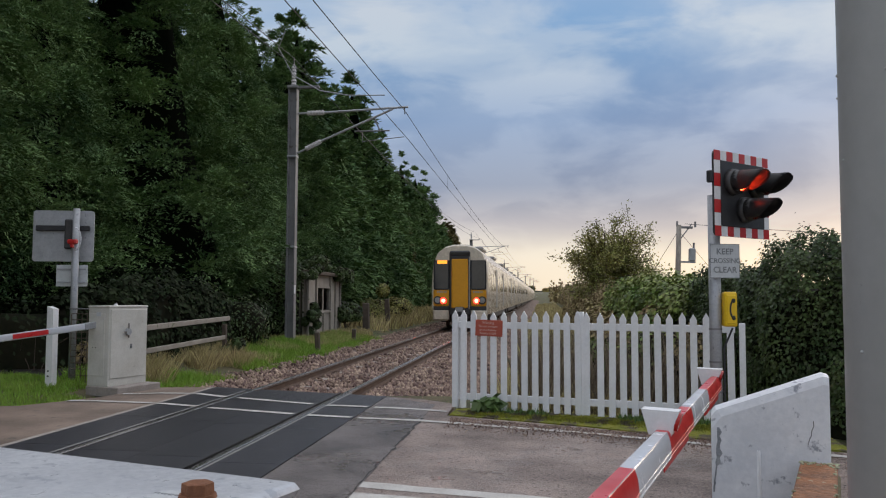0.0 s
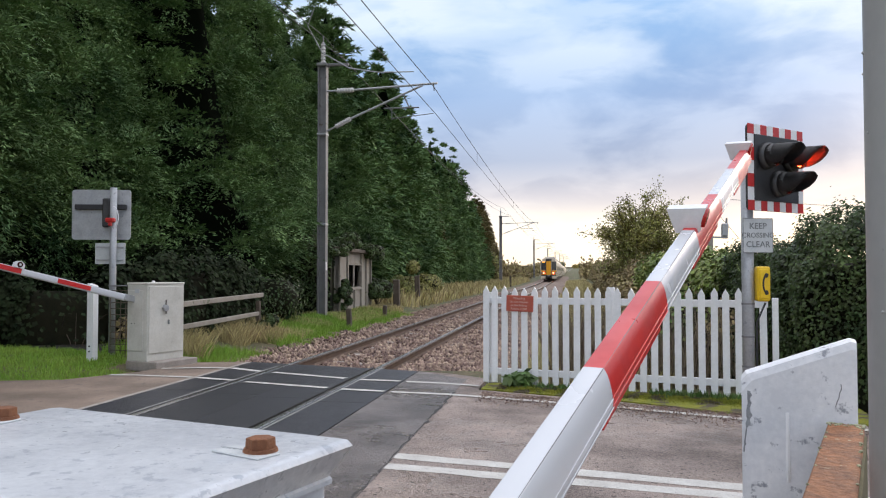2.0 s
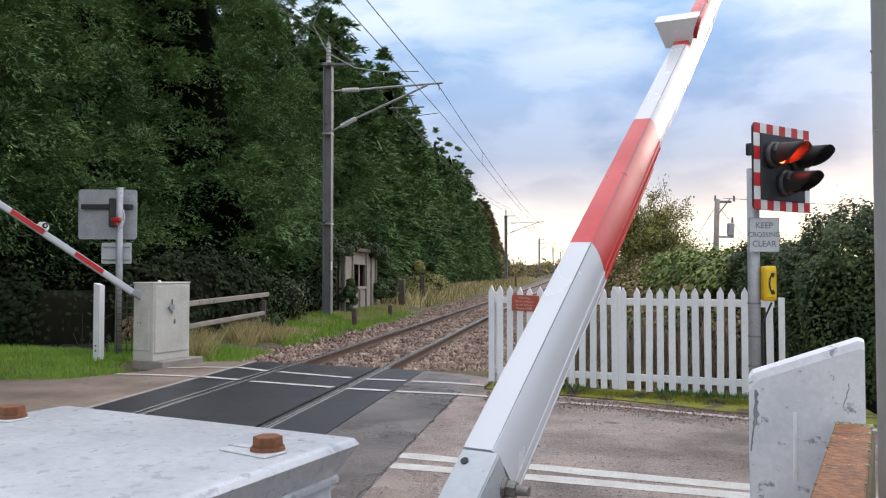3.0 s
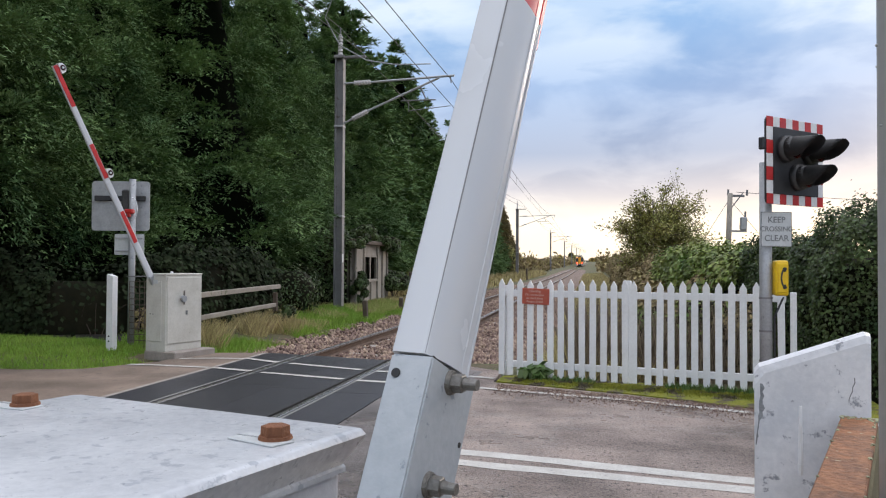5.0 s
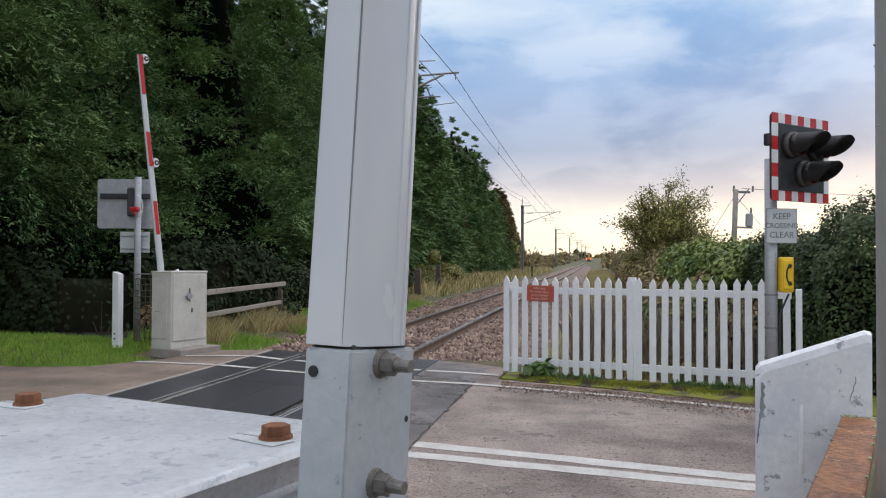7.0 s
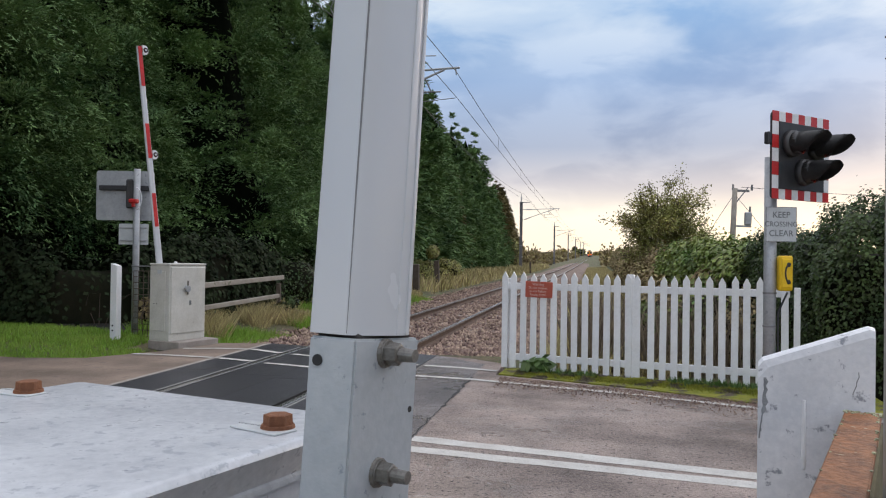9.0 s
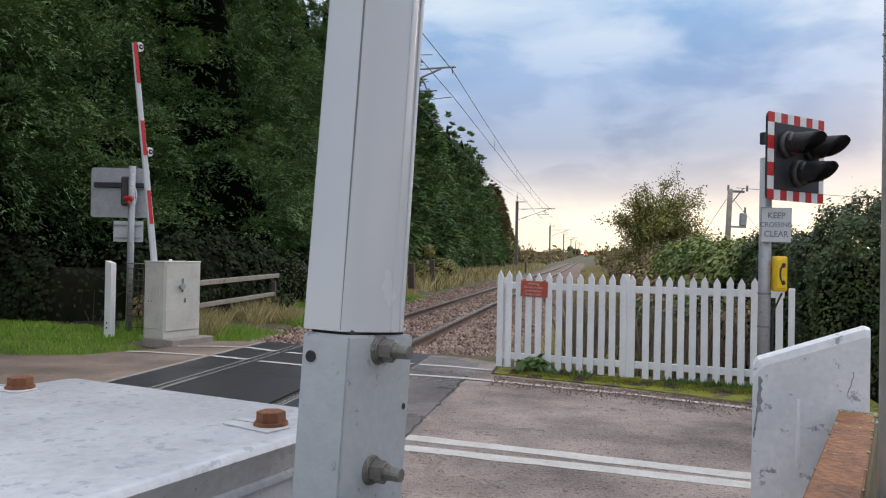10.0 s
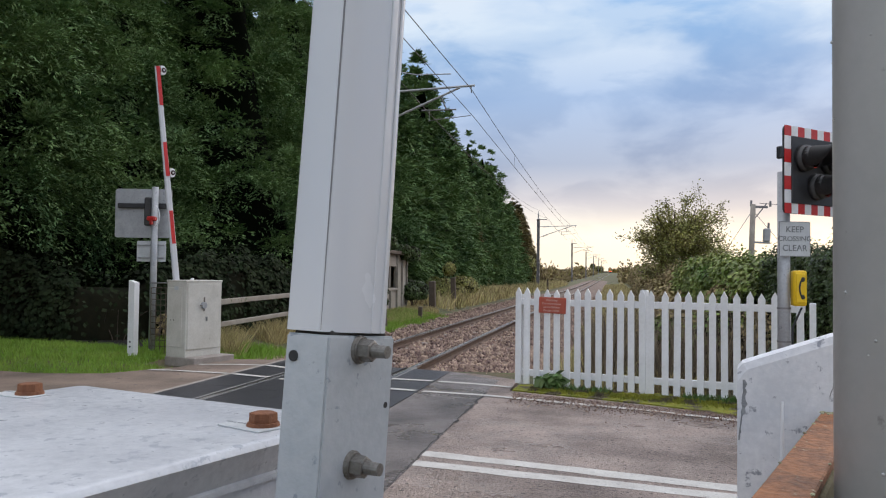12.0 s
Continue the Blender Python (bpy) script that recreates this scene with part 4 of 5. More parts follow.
def rusty_rail():
    a, b = Vector((4.083, 2.045, 1.2)), Vector((3.775, 1.19, 1.2))
    mid, d = (a + b) / 2, (a - b)
    th = empty("rusty_rail", pose(mid.x, mid.y, 1.221, 0, 0, math.degrees(math.atan2(d.y, d.x)) - 90), "rusty brown rail with flaking paint beside the pole", "rail")
    part("top_plate", box(bmesh.new(), .050, d.length, .012, pose(0, 0, -.006), .002), RUST_PAINT, th)
    part("side_plate", box(bmesh.new(), .014, d.length, .12, pose(.021, 0, -.074), .003), OLIVE_RAIL, th, "dark olive side of the rail")
    rng = random.Random(17)
    bm = bmesh.new()
    for i in range(70):
        end = rng.random() < .65
        u = rng.uniform(-.5, .5) * d.length if not end else d.length * (.5 - abs(rng.gauss(0, .012)))
        x = rng.choice((-.0235, .0235)) + rng.uniform(-.002, .002) if not end else rng.uniform(-.025, .025)
        bmesh.ops.create_icosphere(bm, subdivisions=1, radius=rng.uniform(.0012, .0034), matrix=pose(x, u, .0004) @ Matrix.Diagonal((1, 1.5, .6, 1)))
    tagged(part("moss_crust", bm, LICHEN, th, "pale green lichen along the edges"), kind="stuff")
    part("upright", box(bmesh.new(), .05, .05, 1.19, pose(0, -.2, -.605), .004), RUST_PAINT, th)
    part("upright", box(bmesh.new(), .05, .05, 1.19, pose(0, .3, -.605), .004), RUST_PAINT, th)


rusty_rail()


# ---- train ----
def build_train():
    """A long electric train; its origin is under the rear end, on the rails, and it reaches along +y."""
    th = empty("train", None, "silver electric train with yellow end doors, driving away", "train")
    section = [(-1.30, .62), (-1.38, .95), (-1.40, 1.6), (-1.38, 2.4), (-1.28, 3.05), (-1.05, 3.45), (-.70, 3.68), (-.30, 3.78), (.30, 3.78), (.70, 3.68), (1.05, 3.45),
               (1.28, 3.05), (1.38, 2.4), (1.40, 1.6), (1.38, .95), (1.30, .62)]
    section = [(x * .93, z) for x, z in section]
    body = finish(sweep(bmesh.new(), section, [(pose(0, .18, 0), 1.0), (pose(0, 19.8, 0), 1.0)]), "carriage", TRAIN_WHITE, False)
    win = finish(boxes((.02, 1.35, .80, pose(0, 0, 0), .006)), "side_window", TRAIN_GLASS)
    door = finish(boxes((.02, 1.25, 1.98, pose(0, 0, 0), .006)), "side_door", TRAIN_GREY)
    skirt = finish(boxes((2.4, 15.0, .42, pose(0, 10, .55), .05), (2.2, 3.2, .55, pose(0, 3.1, .52), .08), (2.2, 3.2, .55, pose(0, 16.9, .52), .08)), "underframe", UNDERFRAME)
    wheel = finish(tubes((.42, .42, .12, pose(-.06, 0, 0, 0, 90, 0))), "wheel", RAIL_RUST)
    roofbox = finish(boxes((1.5, 2.6, .16, pose(0, 0, 0), .04)), "roof_unit", TRAIN_GREY)
    for c in range(12):
        car = part("carriage", body, None, th, m=pose(0, 20.1 * c, 0))
        part("underframe", skirt, None, car)
        if c < 5:
            for i, y in enumerate((2.6, 4.4, 8.0, 9.9, 11.8, 15.4, 17.2)):
                for sx in (-1, 1):
                    part("side_window", win, None, car, m=pose(sx * 1.288, y, 2.12, 0, sx * -2, 0))
            for y in (6.2, 13.6):
                for sx in (-1, 1):
                    part("side_door", door, None, car, m=pose(sx * 1.298, y, 1.85, 0, 0, 0))
            for y in (5.0, 14.5):
                part("roof_unit", roofbox, None, car, m=pose(0, y, 3.82))
        for y in ((1.9, 4.3, 15.7, 18.1) if c < 3 else ()):
            for sx in (-.75, .75):
                part("wheel", wheel, None, car, m=pose(sx, y, .42))
        part("gangway", boxes((1.3, .5, 2.2, pose(0, 19.95, 2.0), .03)), TRAIN_BLACK, car) if c < 11 else None
    # rear end: cream shell with a domed brow, dark glazed panels and the yellow gangway between them
    nose = [(pose(0, .20, 0), 1.0), (pose(0, .08, .01), .99), (pose(0, .02, .03), .975), (pose(0, 0, .06), .95)]
    end = part("cab_end", sweep(bmesh.new(), section, nose), TRAIN_WHITE, th)
    brow = [(-1.12, 3.06), (-1.02, 3.34), (-.72, 3.58), (-.30, 3.68), (.30, 3.68), (.72, 3.58), (1.02, 3.34), (1.12, 3.06)]
    part("brow", prism(bmesh.new(), brow, .10, pose(0, -.01, 0)), TRAIN_WHITE, end, "cream domed brow over the windscreens")
    part("gangway_surround", boxes((.98, .12, 2.86, pose(0, -.03, 2.02), .05)), TRAIN_BLACK, end)
    part("gangway_hood", boxes((.92, .16, .26, pose(0, -.05, 3.36, 8, 0, 0), .06)), TRAIN_BLACK, end, "black hood above the gangway")
    gd = part("gangway_door", boxes((.74, .06, 2.20, pose(0, -.095, 2.02), .04)), TRAIN_YELLOW, end, "yellow gangway door")
    part("door_edge", boxes((.05, .05, 2.34, pose(.43, -.085, 2.06), .01)), TRAIN_GREY, gd)
    for sx in (-1, 1):
        part("windscreen", boxes((.70, .05, 1.36, pose(sx * .83, -.03, 2.42), .05)), TRAIN_GLASS, end, "dark cab windscreen")
        part("yellow_panel", boxes((.72, .06, .74, pose(sx * .83, -.025, 1.38), .05)), TRAIN_YELLOW, end, "yellow lower cab panel")
        lp = part("lamp_cluster", tubes((.19, .18, .03, pose(sx * 1.00, -.05, 1.27, 90, 0, 0)), (.17, .16, .03, pose(sx * .74, -.05, 1.25, 90, 0, 0))), TRAIN_BLACK, end)
        part("headlight", tubes((.13, .12, .02, pose(sx * 1.00, -.08, 1.27, 90, 0, 0))), TRAIN_GREY, lp)
        part("tail_lamp", tubes((.080, .075, .02, pose(sx * .74, -.085, 1.25, 90, 0, 0))), TAIL_GLOW, lp, "lit red tail lamp")
        # wider glowing disc added behind the lamp to imitate its bloom
        part("tail_lamp_ring", tubes((.14, .14, .01, pose(sx * .74, -.078, 1.25, 90, 0, 0))), TAIL_HALO, lp)
        part("cab_step", boxes((.70, .14, .20, pose(sx * .84, .02, .92), .03)), TRAIN_BLACK, end)
        part("valance", boxes((.72, .35, .50, pose(sx * .86, .10, .60), .08)), TRAIN_WHITE, end)
    part("cab_number", boxes(*[(.05, .01, .09, pose(-1.00 + .075 * i, -.06, 1.64), 0) for i in range(6)], *[(.05, .01, .09, pose(.62 + .075 * i, -.06, 1.64), 0) for i in range(6)]), TRAIN_GREY, end)
    part("destination_display", boxes((.44, .02, .15, pose(-.80, -.06, 2.98), .01)), AMBER_GLOW, end, "lit amber destination display")
    cp = part("coupler", boxes((.42, .5, .36, pose(0, -.14, .80), .05), (.8, .3, .35, pose(0, .10, .62), .05)), TRAIN_BLACK, end)
    part("coupler_plate", boxes((.34, .03, .20, pose(0, -.40, .86), .02)), TRAIN_GREY, cp)
    return th


TRAIN = build_train()


# ---- overhead line ----
MASTS = [24.2, 91.0, 166.0, 246.0, 326.0, 410.0, 500.0]
MAST_X = -3.95


def mast_kind():
    th = empty("overhead_line_mast", None, "dark steel mast holding the overhead wires", "mast", "overhead line masts")
    h = 8.15
    bm = boxes((.03, .24, h, pose(-.12, 0, h / 2 - .2), 0), (.03, .24, h, pose(.12, 0, h / 2 - .2), 0), (.22, .03, h, pose(0, 0, h / 2 - .2), 0))
    part("column", bm, MAST_STEEL, th)
    for z in (2.95, 5.75):
        part("band_clip", boxes((.30, .28, .06, pose(0, 0, z), .01)), GALV, th)
    part("number_plate", boxes((.02, .10, .26, pose(.14, -.05, 1.65), 0)), SIGN_WHITE, th)
    part("cap_arm", boxes((.95, .10, .08, pose(.35, 0, 7.92), .01), (.34, .34, .10, pose(0, 0, 7.92), .02)), MAST_STEEL, th)

    def insulator(a, b, name="insulator"):
        bm = bmesh.new()
        m, d = between(a, b)
        tube(bm, .03, .03, d, m, 8)
        for i in range(6):
            tube(bm, .085, .06, d / 9, m @ pose(0, 0, d * (.08 + .15 * i)), 10)
        part(name, bm, PORCELAIN, th, "ribbed porcelain insulator")

    insulator((0, 0, 7.95), (0, 0, 8.65))
    part("top_pin", tubes((.02, .02, .25, pose(0, 0, 8.6))), MAST_STEEL, th)
    bm = bmesh.new()
    rod(bm, (.12, 0, 7.10), (.45, 0, 7.105), .03), rod(bm, (1.0, 0, 7.11), (3.62, 0, 7.22), .035)
    part("top_tube", bm, GALV, th)
    insulator((.42, 0, 7.10), (1.02, 0, 7.11))
    bm = bmesh.new()
    rod(bm, (.12, 0, 5.85), (.40, 0, 5.98), .03), rod(bm, (.90, 0, 6.22), (3.15, 0, 7.17), .035)
    part("strut_tube", bm, GALV, th)
    insulator((.38, 0, 5.97), (.92, 0, 6.23))
    bm = bmesh.new()
    rod(bm, (2.55, 0, 6.93), (2.75, 0, 6.50), .022), rod(bm, (1.95, 0, 6.50), (3.05, 0, 6.50), .022), rod(bm, (2.2, .0, 6.18), (3.5, 0, 6.30), .012)
    rod(bm, (2.2, 0, 6.5), (2.2, 0, 6.15), .012)
    part("registration_arm", bm, MAST_STEEL, th)
    part("wire_clamp", rod(bmesh.new(), (3.50, 0, 7.2), (3.52, 0, 7.0), .018), MAST_STEEL, th)
    return th


def overhead_line():
    first = mast_kind()
    first.matrix_world = pose(MAST_X, MASTS[0], 0)
    for y in MASTS[1:]:
        copy_thing(first, pose(MAST_X - .38 + drift(y), y, rise(y)) @ Matrix.Diagonal((1.2, 1, 1, 1)))
    ys = [-46.0] + MASTS
    for i, (a, b) in enumerate(zip(ys, ys[1:])):
        st0, st1 = (.22 if i % 2 else -.22), (-.22 if i % 2 else .22)
        g = "overhead wires"
        for name, dx0, dx1, z, sag, r, label in (("catenary_wire", 3.52, 3.52, 7.10, .55, .011, "thin dark catenary wire sagging between masts"),
                                                 ("contact_wire", 3.5 + st0 * .4, 3.5 + st1 * .4, 6.26, .12, .010, "thin dark contact wire above the track"),
                                                 ("feeder_wire", 0, 0, 8.85, .9, .012, "thin dark feeder wire on the mast tops"),
                                                 ("return_wire", .75, .75, 8.02, .9, .010, "thin dark return wire along the masts")):
            wire_line(name, hang((MAST_X + dx0 + drift(a), a, z + rise(a)), (MAST_X + dx1 + drift(b), b, z + rise(b)), sag), r, WIRE, label, "wire", g)
        k = 6
        for j in range(1, k):
            f = j / k
            y = a + (b - a) * f
            if y < 95:
                z1 = 7.10 - .55 * 4 * f * (1 - f)
                z0 = 6.26 - .12 * 4 * f * (1 - f)
                wire_line("dropper_wire", [(MAST_X + 3.5, y, z0), (MAST_X + 3.52, y, z1)], .006, WIRE, "short dropper between the overhead wires", "wire", "dropper wires")
    pts = [(MAST_X + .1, 23.0, 9.3), (MAST_X - .2, 23.3, 8.9), (MAST_X + .1, 23.8, 8.2), (MAST_X + .9, 24.0, 7.75), (MAST_X + 1.8, 24.1, 7.60), (MAST_X + 2.9, 24.1, 7.58)]
    wire_line("jumper_cable", pts, .018, GALV, "looping jumper cable beside the mast top", "cable")


overhead_line()


# ---- shed and old fences ----
def shed():
    th = empty("lineside_shed", pose(-3.95, 25.9, -.10, 0, 0, 3), "old concrete-panel lineside shed with ivy on its roof", "shed")
    L, W, H = 5.2, 2.7, 2.30
    part("side_wall", boxes((.10, 1.2, H, pose(-.05, .6, H / 2), 0)), SHED_RENDER, th)
    part("side_wall", boxes((.10, 2.2, .95, pose(-.05, 2.3, .475), 0)), SHED_RENDER, th)
    part("side_wall", boxes((.10, 2.2, .42, pose(-.05, 2.3, H - .21), 0)), SHED_RENDER, th)
    part("side_wall", boxes((.10, L - 3.4, H, pose(-.05, 3.4 + (L - 3.4) / 2, H / 2), 0)), SHED_RENDER, th)
    part("end_wall", boxes((W, .10, H, pose(-W / 2, .05, H / 2), 0)), SHED_RENDER, th)
    part("end_wall", boxes((W, .10, H, pose(-W / 2, L - .05, H / 2), 0)), SHED_RENDER, th)
    part("back_wall", boxes((.10, L, H, pose(-W + .05, L / 2, H / 2), 0)), SHED_RENDER, th)
    part("roof", boxes((W + .35, L + .4, .14, pose(-W / 2, L / 2, H + .07, 0, 1.5, 0), .02)), DARK_WOOD, th, "dark flat roof slab")
    part("fascia", boxes((.05, L + .4, .10, pose(.17, L / 2, H + .02), .01)), DARK_WOOD, th)
    for y in (.02, 1.2, 2.3, 3.4, 4.3, L - .02):
        part("wall_post", boxes((.07, .09, H if y in (.02, 1.2, 3.4, 4.3, L - .02) else .95, pose(.035, y, (H if y != 2.3 else .95) / 2), .008)), OLD_WOOD, th)
    for y in (1.75, 2.85):
        part("window", boxes((.025, .06, .93, pose(.0, y - .5, 1.415), 0), (.025, .06, .93, pose(.0, y + .5, 1.415), 0), (.06, 1.08, .07, pose(.0, y, 1.0), 0), (.06, 1.08, .07, pose(.0, y, 1.86), 0)), OLD_WOOD, th, "weathered grey window frame")
    part("sill_rail", boxes((.06, 2.3, .07, pose(.035, 2.3, .97), .008)), OLD_WOOD, th)
    part("panel_joint", boxes((.012, 1.0, .03, pose(.006, 1.75, .5), 0)), OLD_WOOD, th)


shed()


def old_rail_fence():
    th = empty("wooden_rail_fence", pose(-3.12, 13.3, .0, 0, 0, 93.5), "low weathered wooden rail fence in dry grass", "fence")
    part("fence_rail", boxes((4.9, .05, .10, pose(2.4, 0, .91, 0, -.6, 0), .01)), OLD_WOOD, th)
    part("fence_rail", boxes((4.5, .05, .09, pose(2.3, 0, .50, 0, -.5, 0), .01)), OLD_WOOD, th)
    for x in (.3, 4.72):
        part("fence_post", boxes((.10, .09, .90, pose(x, .06, .35), .01)), DARK_WOOD, th)


old_rail_fence()


def stump_posts():
    for x, y, h, r in ((-3.45, 32.5, 1.15, .13), (-3.55, 37.5, 1.3, .11), (-2.62, 22.6, .42, .07), (-2.75, 27.5, .30, .07), (-3.0, 88.0, 1.1, .1)):
        th = empty("timber_post", pose(x, y, -.2), "dark old timber post beside the track", "post", "timber posts by the track")
        part("shaft", box(bmesh.new(), r * 2, r * 1.7, h + .2, pose(0, 0, (h + .2) / 2, 0, random.uniform(-3, 3), 0), .02), DARK_WOOD, th)
        part("top_cap", box(bmesh.new(), r * 1.7, r * 1.4, .02, pose(0, 0, h + .205), .005), OLD_WOOD, th)


stump_posts()


def mesh_panel():
    """A small panel of wire netting behind the marker post."""
    th = empty("wire_mesh_panel", pose(-4.0, 12.95, 0, 0, 0, -6), "small dark wire mesh panel beside the cabinet", "mesh panel")
    for i in range(9):
        part("wire", rod(bmesh.new(), (.10 * i, 0, 0), (.10 * i, 0, 1.15), .006, 5), DARK_WOOD, th)
    for i in range(12):
        part("wire", rod(bmesh.new(), (0, 0, .05 + .10 * i), (.80, 0, .05 + .10 * i), .006, 5), DARK_WOOD, th)


mesh_panel()


def telegraph_pole():
    th = empty("telegraph_pole", pose(10.9, 44.5, 0, 0, 2.0, 0), "brown wooden telegraph pole with a small transformer", "pole")
    part("shaft", tubes((.17, .13, 5.35, Matrix())), OLD_WOOD, th, smooth=True)
    part("cross_arm", boxes((.85, .10, .12, pose(.30, 0, 5.22), .01)), MAST_STEEL, th)
    part("brace", tubes((.03, .03, 1.0, pose(.1, 0, 4.6, 0, 35, 0))), MAST_STEEL, th)
    part("transformer", boxes((.34, .34, .70, pose(.72, 0, 3.75), .05), (.9, .2, .10, pose(.45, 0, 3.35), .01)), GALV, th, "grey transformer box")
    for x, z in ((.85, 5.25), (-.1, 5.25), (.8, 4.1)):
        part("insulator", tubes((.06, .05, .3, pose(x, 0, z))), MAST_STEEL, th)
    part("stay_wire", rod(bmesh.new(), (.1, 0, 4.9), (2.2, .5, 2.6), .012), WIRE, th)
    part("stay_wire", rod(bmesh.new(), (-.1, 0, 4.9), (-1.6, .5, 2.2), .012), WIRE, th)
    wire_line("power_line", hang((11.4, 44.5, 5.4), (60, 60, 6.0), .8), .014, WIRE, "thin power line from the wooden pole", "wire")


telegraph_pole()


# ---- plants ----
def conifer_cards(rng, height, radius, boughs, fronds, leaves):
    """Sprays of a tall conifer: boughs over a narrow cone, each a cap of flat fronds that droop at their tips."""
    t = 1 - (1 - rng.random(boughs)) ** .60
    z = .5 + (height - .7) * t
    ang = rng.uniform(0, 2 * np.pi, boughs)
    shape = np.clip((1 - t) ** .80, .015, 1) * radius * (1 - .25 * np.exp(-(t / .06) ** 2))
    r = shape * (1 + .10 * np.sin(ang * 3 + z * 1.1) + rng.normal(0, .13, boughs))
    hub = np.stack([r * np.cos(ang), r * np.sin(ang), z], 1)
    out = np.stack([np.cos(ang), np.sin(ang), .25 + .9 * t], 1)
    out /= np.linalg.norm(out, axis=1, keepdims=True)
    size = rng.uniform(.65, 1.35, boughs) * np.interp(t, [0, .7, .92, 1], [.80, .70, .44, .30])
    # fronds of each bough spread over its outer side
    k = boughs * fronds
    tip = np.repeat(t, fronds) ** 8
    axis = np.repeat(out, fronds, 0) + rng.normal(0, .62, (k, 3)) * (1 - .30 * tip)[:, None]
    axis[:, 2] += .16 + .45 * tip
    axis /= np.linalg.norm(axis, axis=1, keepdims=True)
    reach = np.repeat(size, fronds) * rng.uniform(.75, 1.3, k)
    root = np.repeat(hub - out * size[:, None] * .55, fronds, 0)
    side = np.cross(axis, np.array([0, 0, 1.0]) + rng.normal(0, .25, (k, 3)))
    side /= np.linalg.norm(side, axis=1, keepdims=True)
    # flat leaflets on both sides of each frond
    f = rng.uniform(.15, 1.0, (k, leaves))
    way = rng.choice([-1.0, 1.0], (k, leaves)) * (1 - f * .75)
    across = way * reach[:, None] * rng.uniform(.0, .34, (k, leaves))
    pts = root[:, None] + axis[:, None] * (reach[:, None] * f)[:, :, None] + side[:, None] * across[:, :, None]
    pts[:, :, 2] -= reach[:, None] * (.42 * f ** 2.2) + np.abs(across) * .25
    ways = axis[:, None] * 1.0 + side[:, None] * (np.sign(way) * .65)[:, :, None]
    ways[:, :, 2] -= .55 * f
    flat = np.repeat(np.cross(side, axis)[:, None], leaves, 1)
    n = k * leaves
    return pts.reshape(n, 3) + rng.normal(0, .012, (n, 3)), ways.reshape(n, 3), flat.reshape(n, 3)


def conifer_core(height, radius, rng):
    # solid core added inside the crown; its blackness stands for shade in the gaps
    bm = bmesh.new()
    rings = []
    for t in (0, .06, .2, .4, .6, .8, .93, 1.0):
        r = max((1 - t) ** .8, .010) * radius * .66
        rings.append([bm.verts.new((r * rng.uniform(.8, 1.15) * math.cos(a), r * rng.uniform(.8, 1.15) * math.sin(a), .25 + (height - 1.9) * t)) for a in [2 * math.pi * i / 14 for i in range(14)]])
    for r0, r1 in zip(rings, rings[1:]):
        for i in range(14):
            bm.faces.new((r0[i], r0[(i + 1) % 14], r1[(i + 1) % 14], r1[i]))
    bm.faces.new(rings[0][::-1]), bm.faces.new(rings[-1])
    return finish(bm, "inner_mass", CONIFER_SHADE, True)


def conifers():
    kinds = []
    for v, (boughs, fronds, leaves, leaf) in enumerate(((470, 15, 32, .080), (470, 15, 32, .080), (470, 15, 32, .080), (380, 8, 12, .24), (380, 8, 12, .24), (380, 8, 12, .24))):
        rng = np.random.default_rng(20 + v)
        h, r = 14.3, 3.15
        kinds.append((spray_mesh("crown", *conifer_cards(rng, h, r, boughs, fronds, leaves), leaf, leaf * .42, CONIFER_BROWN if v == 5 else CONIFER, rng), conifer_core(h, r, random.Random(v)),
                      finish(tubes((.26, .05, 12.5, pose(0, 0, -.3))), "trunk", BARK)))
    rng = random.Random(5)
    y, i = 8.0, 0
    while y < 118:
        near = y < 36
        v = i % 3 if near else (5 if y > 98 or i % 9 == 4 and y > 50 else 3 + i % 2)
        s = rng.uniform(.88, 1.13) * (1.04 if y < 55 else (.90 if y < 80 else .74))
        x = -9.0 + rng.uniform(-.5, .5) - (.5 if y < 22 else 0) + (.45 if 28 < y < 120 else 0)
        th = empty("conifer_tree", pose(x, y, 0, 0, 0, rng.uniform(0, 360)), "tall dark green conifer in a dense row", "tree", "conifer row")
        th.scale = (s * rng.uniform(.95, 1.12),) * 2 + (s,)
        lift = pose(0, 0, 1.7 if y < 17.5 else 0)
        part("crown", kinds[v][0], None, th, m=lift)
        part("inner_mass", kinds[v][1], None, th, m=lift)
        part("trunk", kinds[v][2], None, th)
        y += rng.uniform(2.1, 2.8) if near else rng.uniform(2.2, 3.2)
        i += 1
    for x, y0, s in ((-13.5, 9, 1.15), (-13.5, 14, 1.1), (-13.8, 19, 1.2), (-13.5, 24, 1.1), (-13.5, 3, 1.1)):
        th = empty("conifer_tree", pose(x, y0, 0, 0, 0, rng.uniform(0, 360)), "tall dark green conifer in a dense row", "tree", "conifer row")
        th.scale = (s * 1.2, s * 1.2, s)
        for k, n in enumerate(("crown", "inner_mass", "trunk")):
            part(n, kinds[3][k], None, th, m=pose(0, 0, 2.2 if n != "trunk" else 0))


conifers()


def bush_cards(rng, centre, size, n, leaf, lumps=9, droop=.2):
    """Leaves over a cluster of uneven lumps in an ellipsoid."""
    lc = rng.normal(0, .42, (lumps, 3)) * size
    lc[:, 2] = np.abs(lc[:, 2]) * .9
    lr = rng.uniform(.35, .62, lumps) * min(size)
    k = rng.integers(0, lumps, n)
    d = rng.normal(0, 1, (n, 3))
    d /= np.linalg.norm(d, axis=1, keepdims=True)
    p = lc[k] + d * (lr[k] * rng.uniform(.72, 1.08, n))[:, None]
    p[:, 2] = np.abs(p[:, 2])
    return leaf_cards(p + np.array(centre), d, leaf, leaf * .72, rng, droop, .9, True), lc + np.array(centre), lr


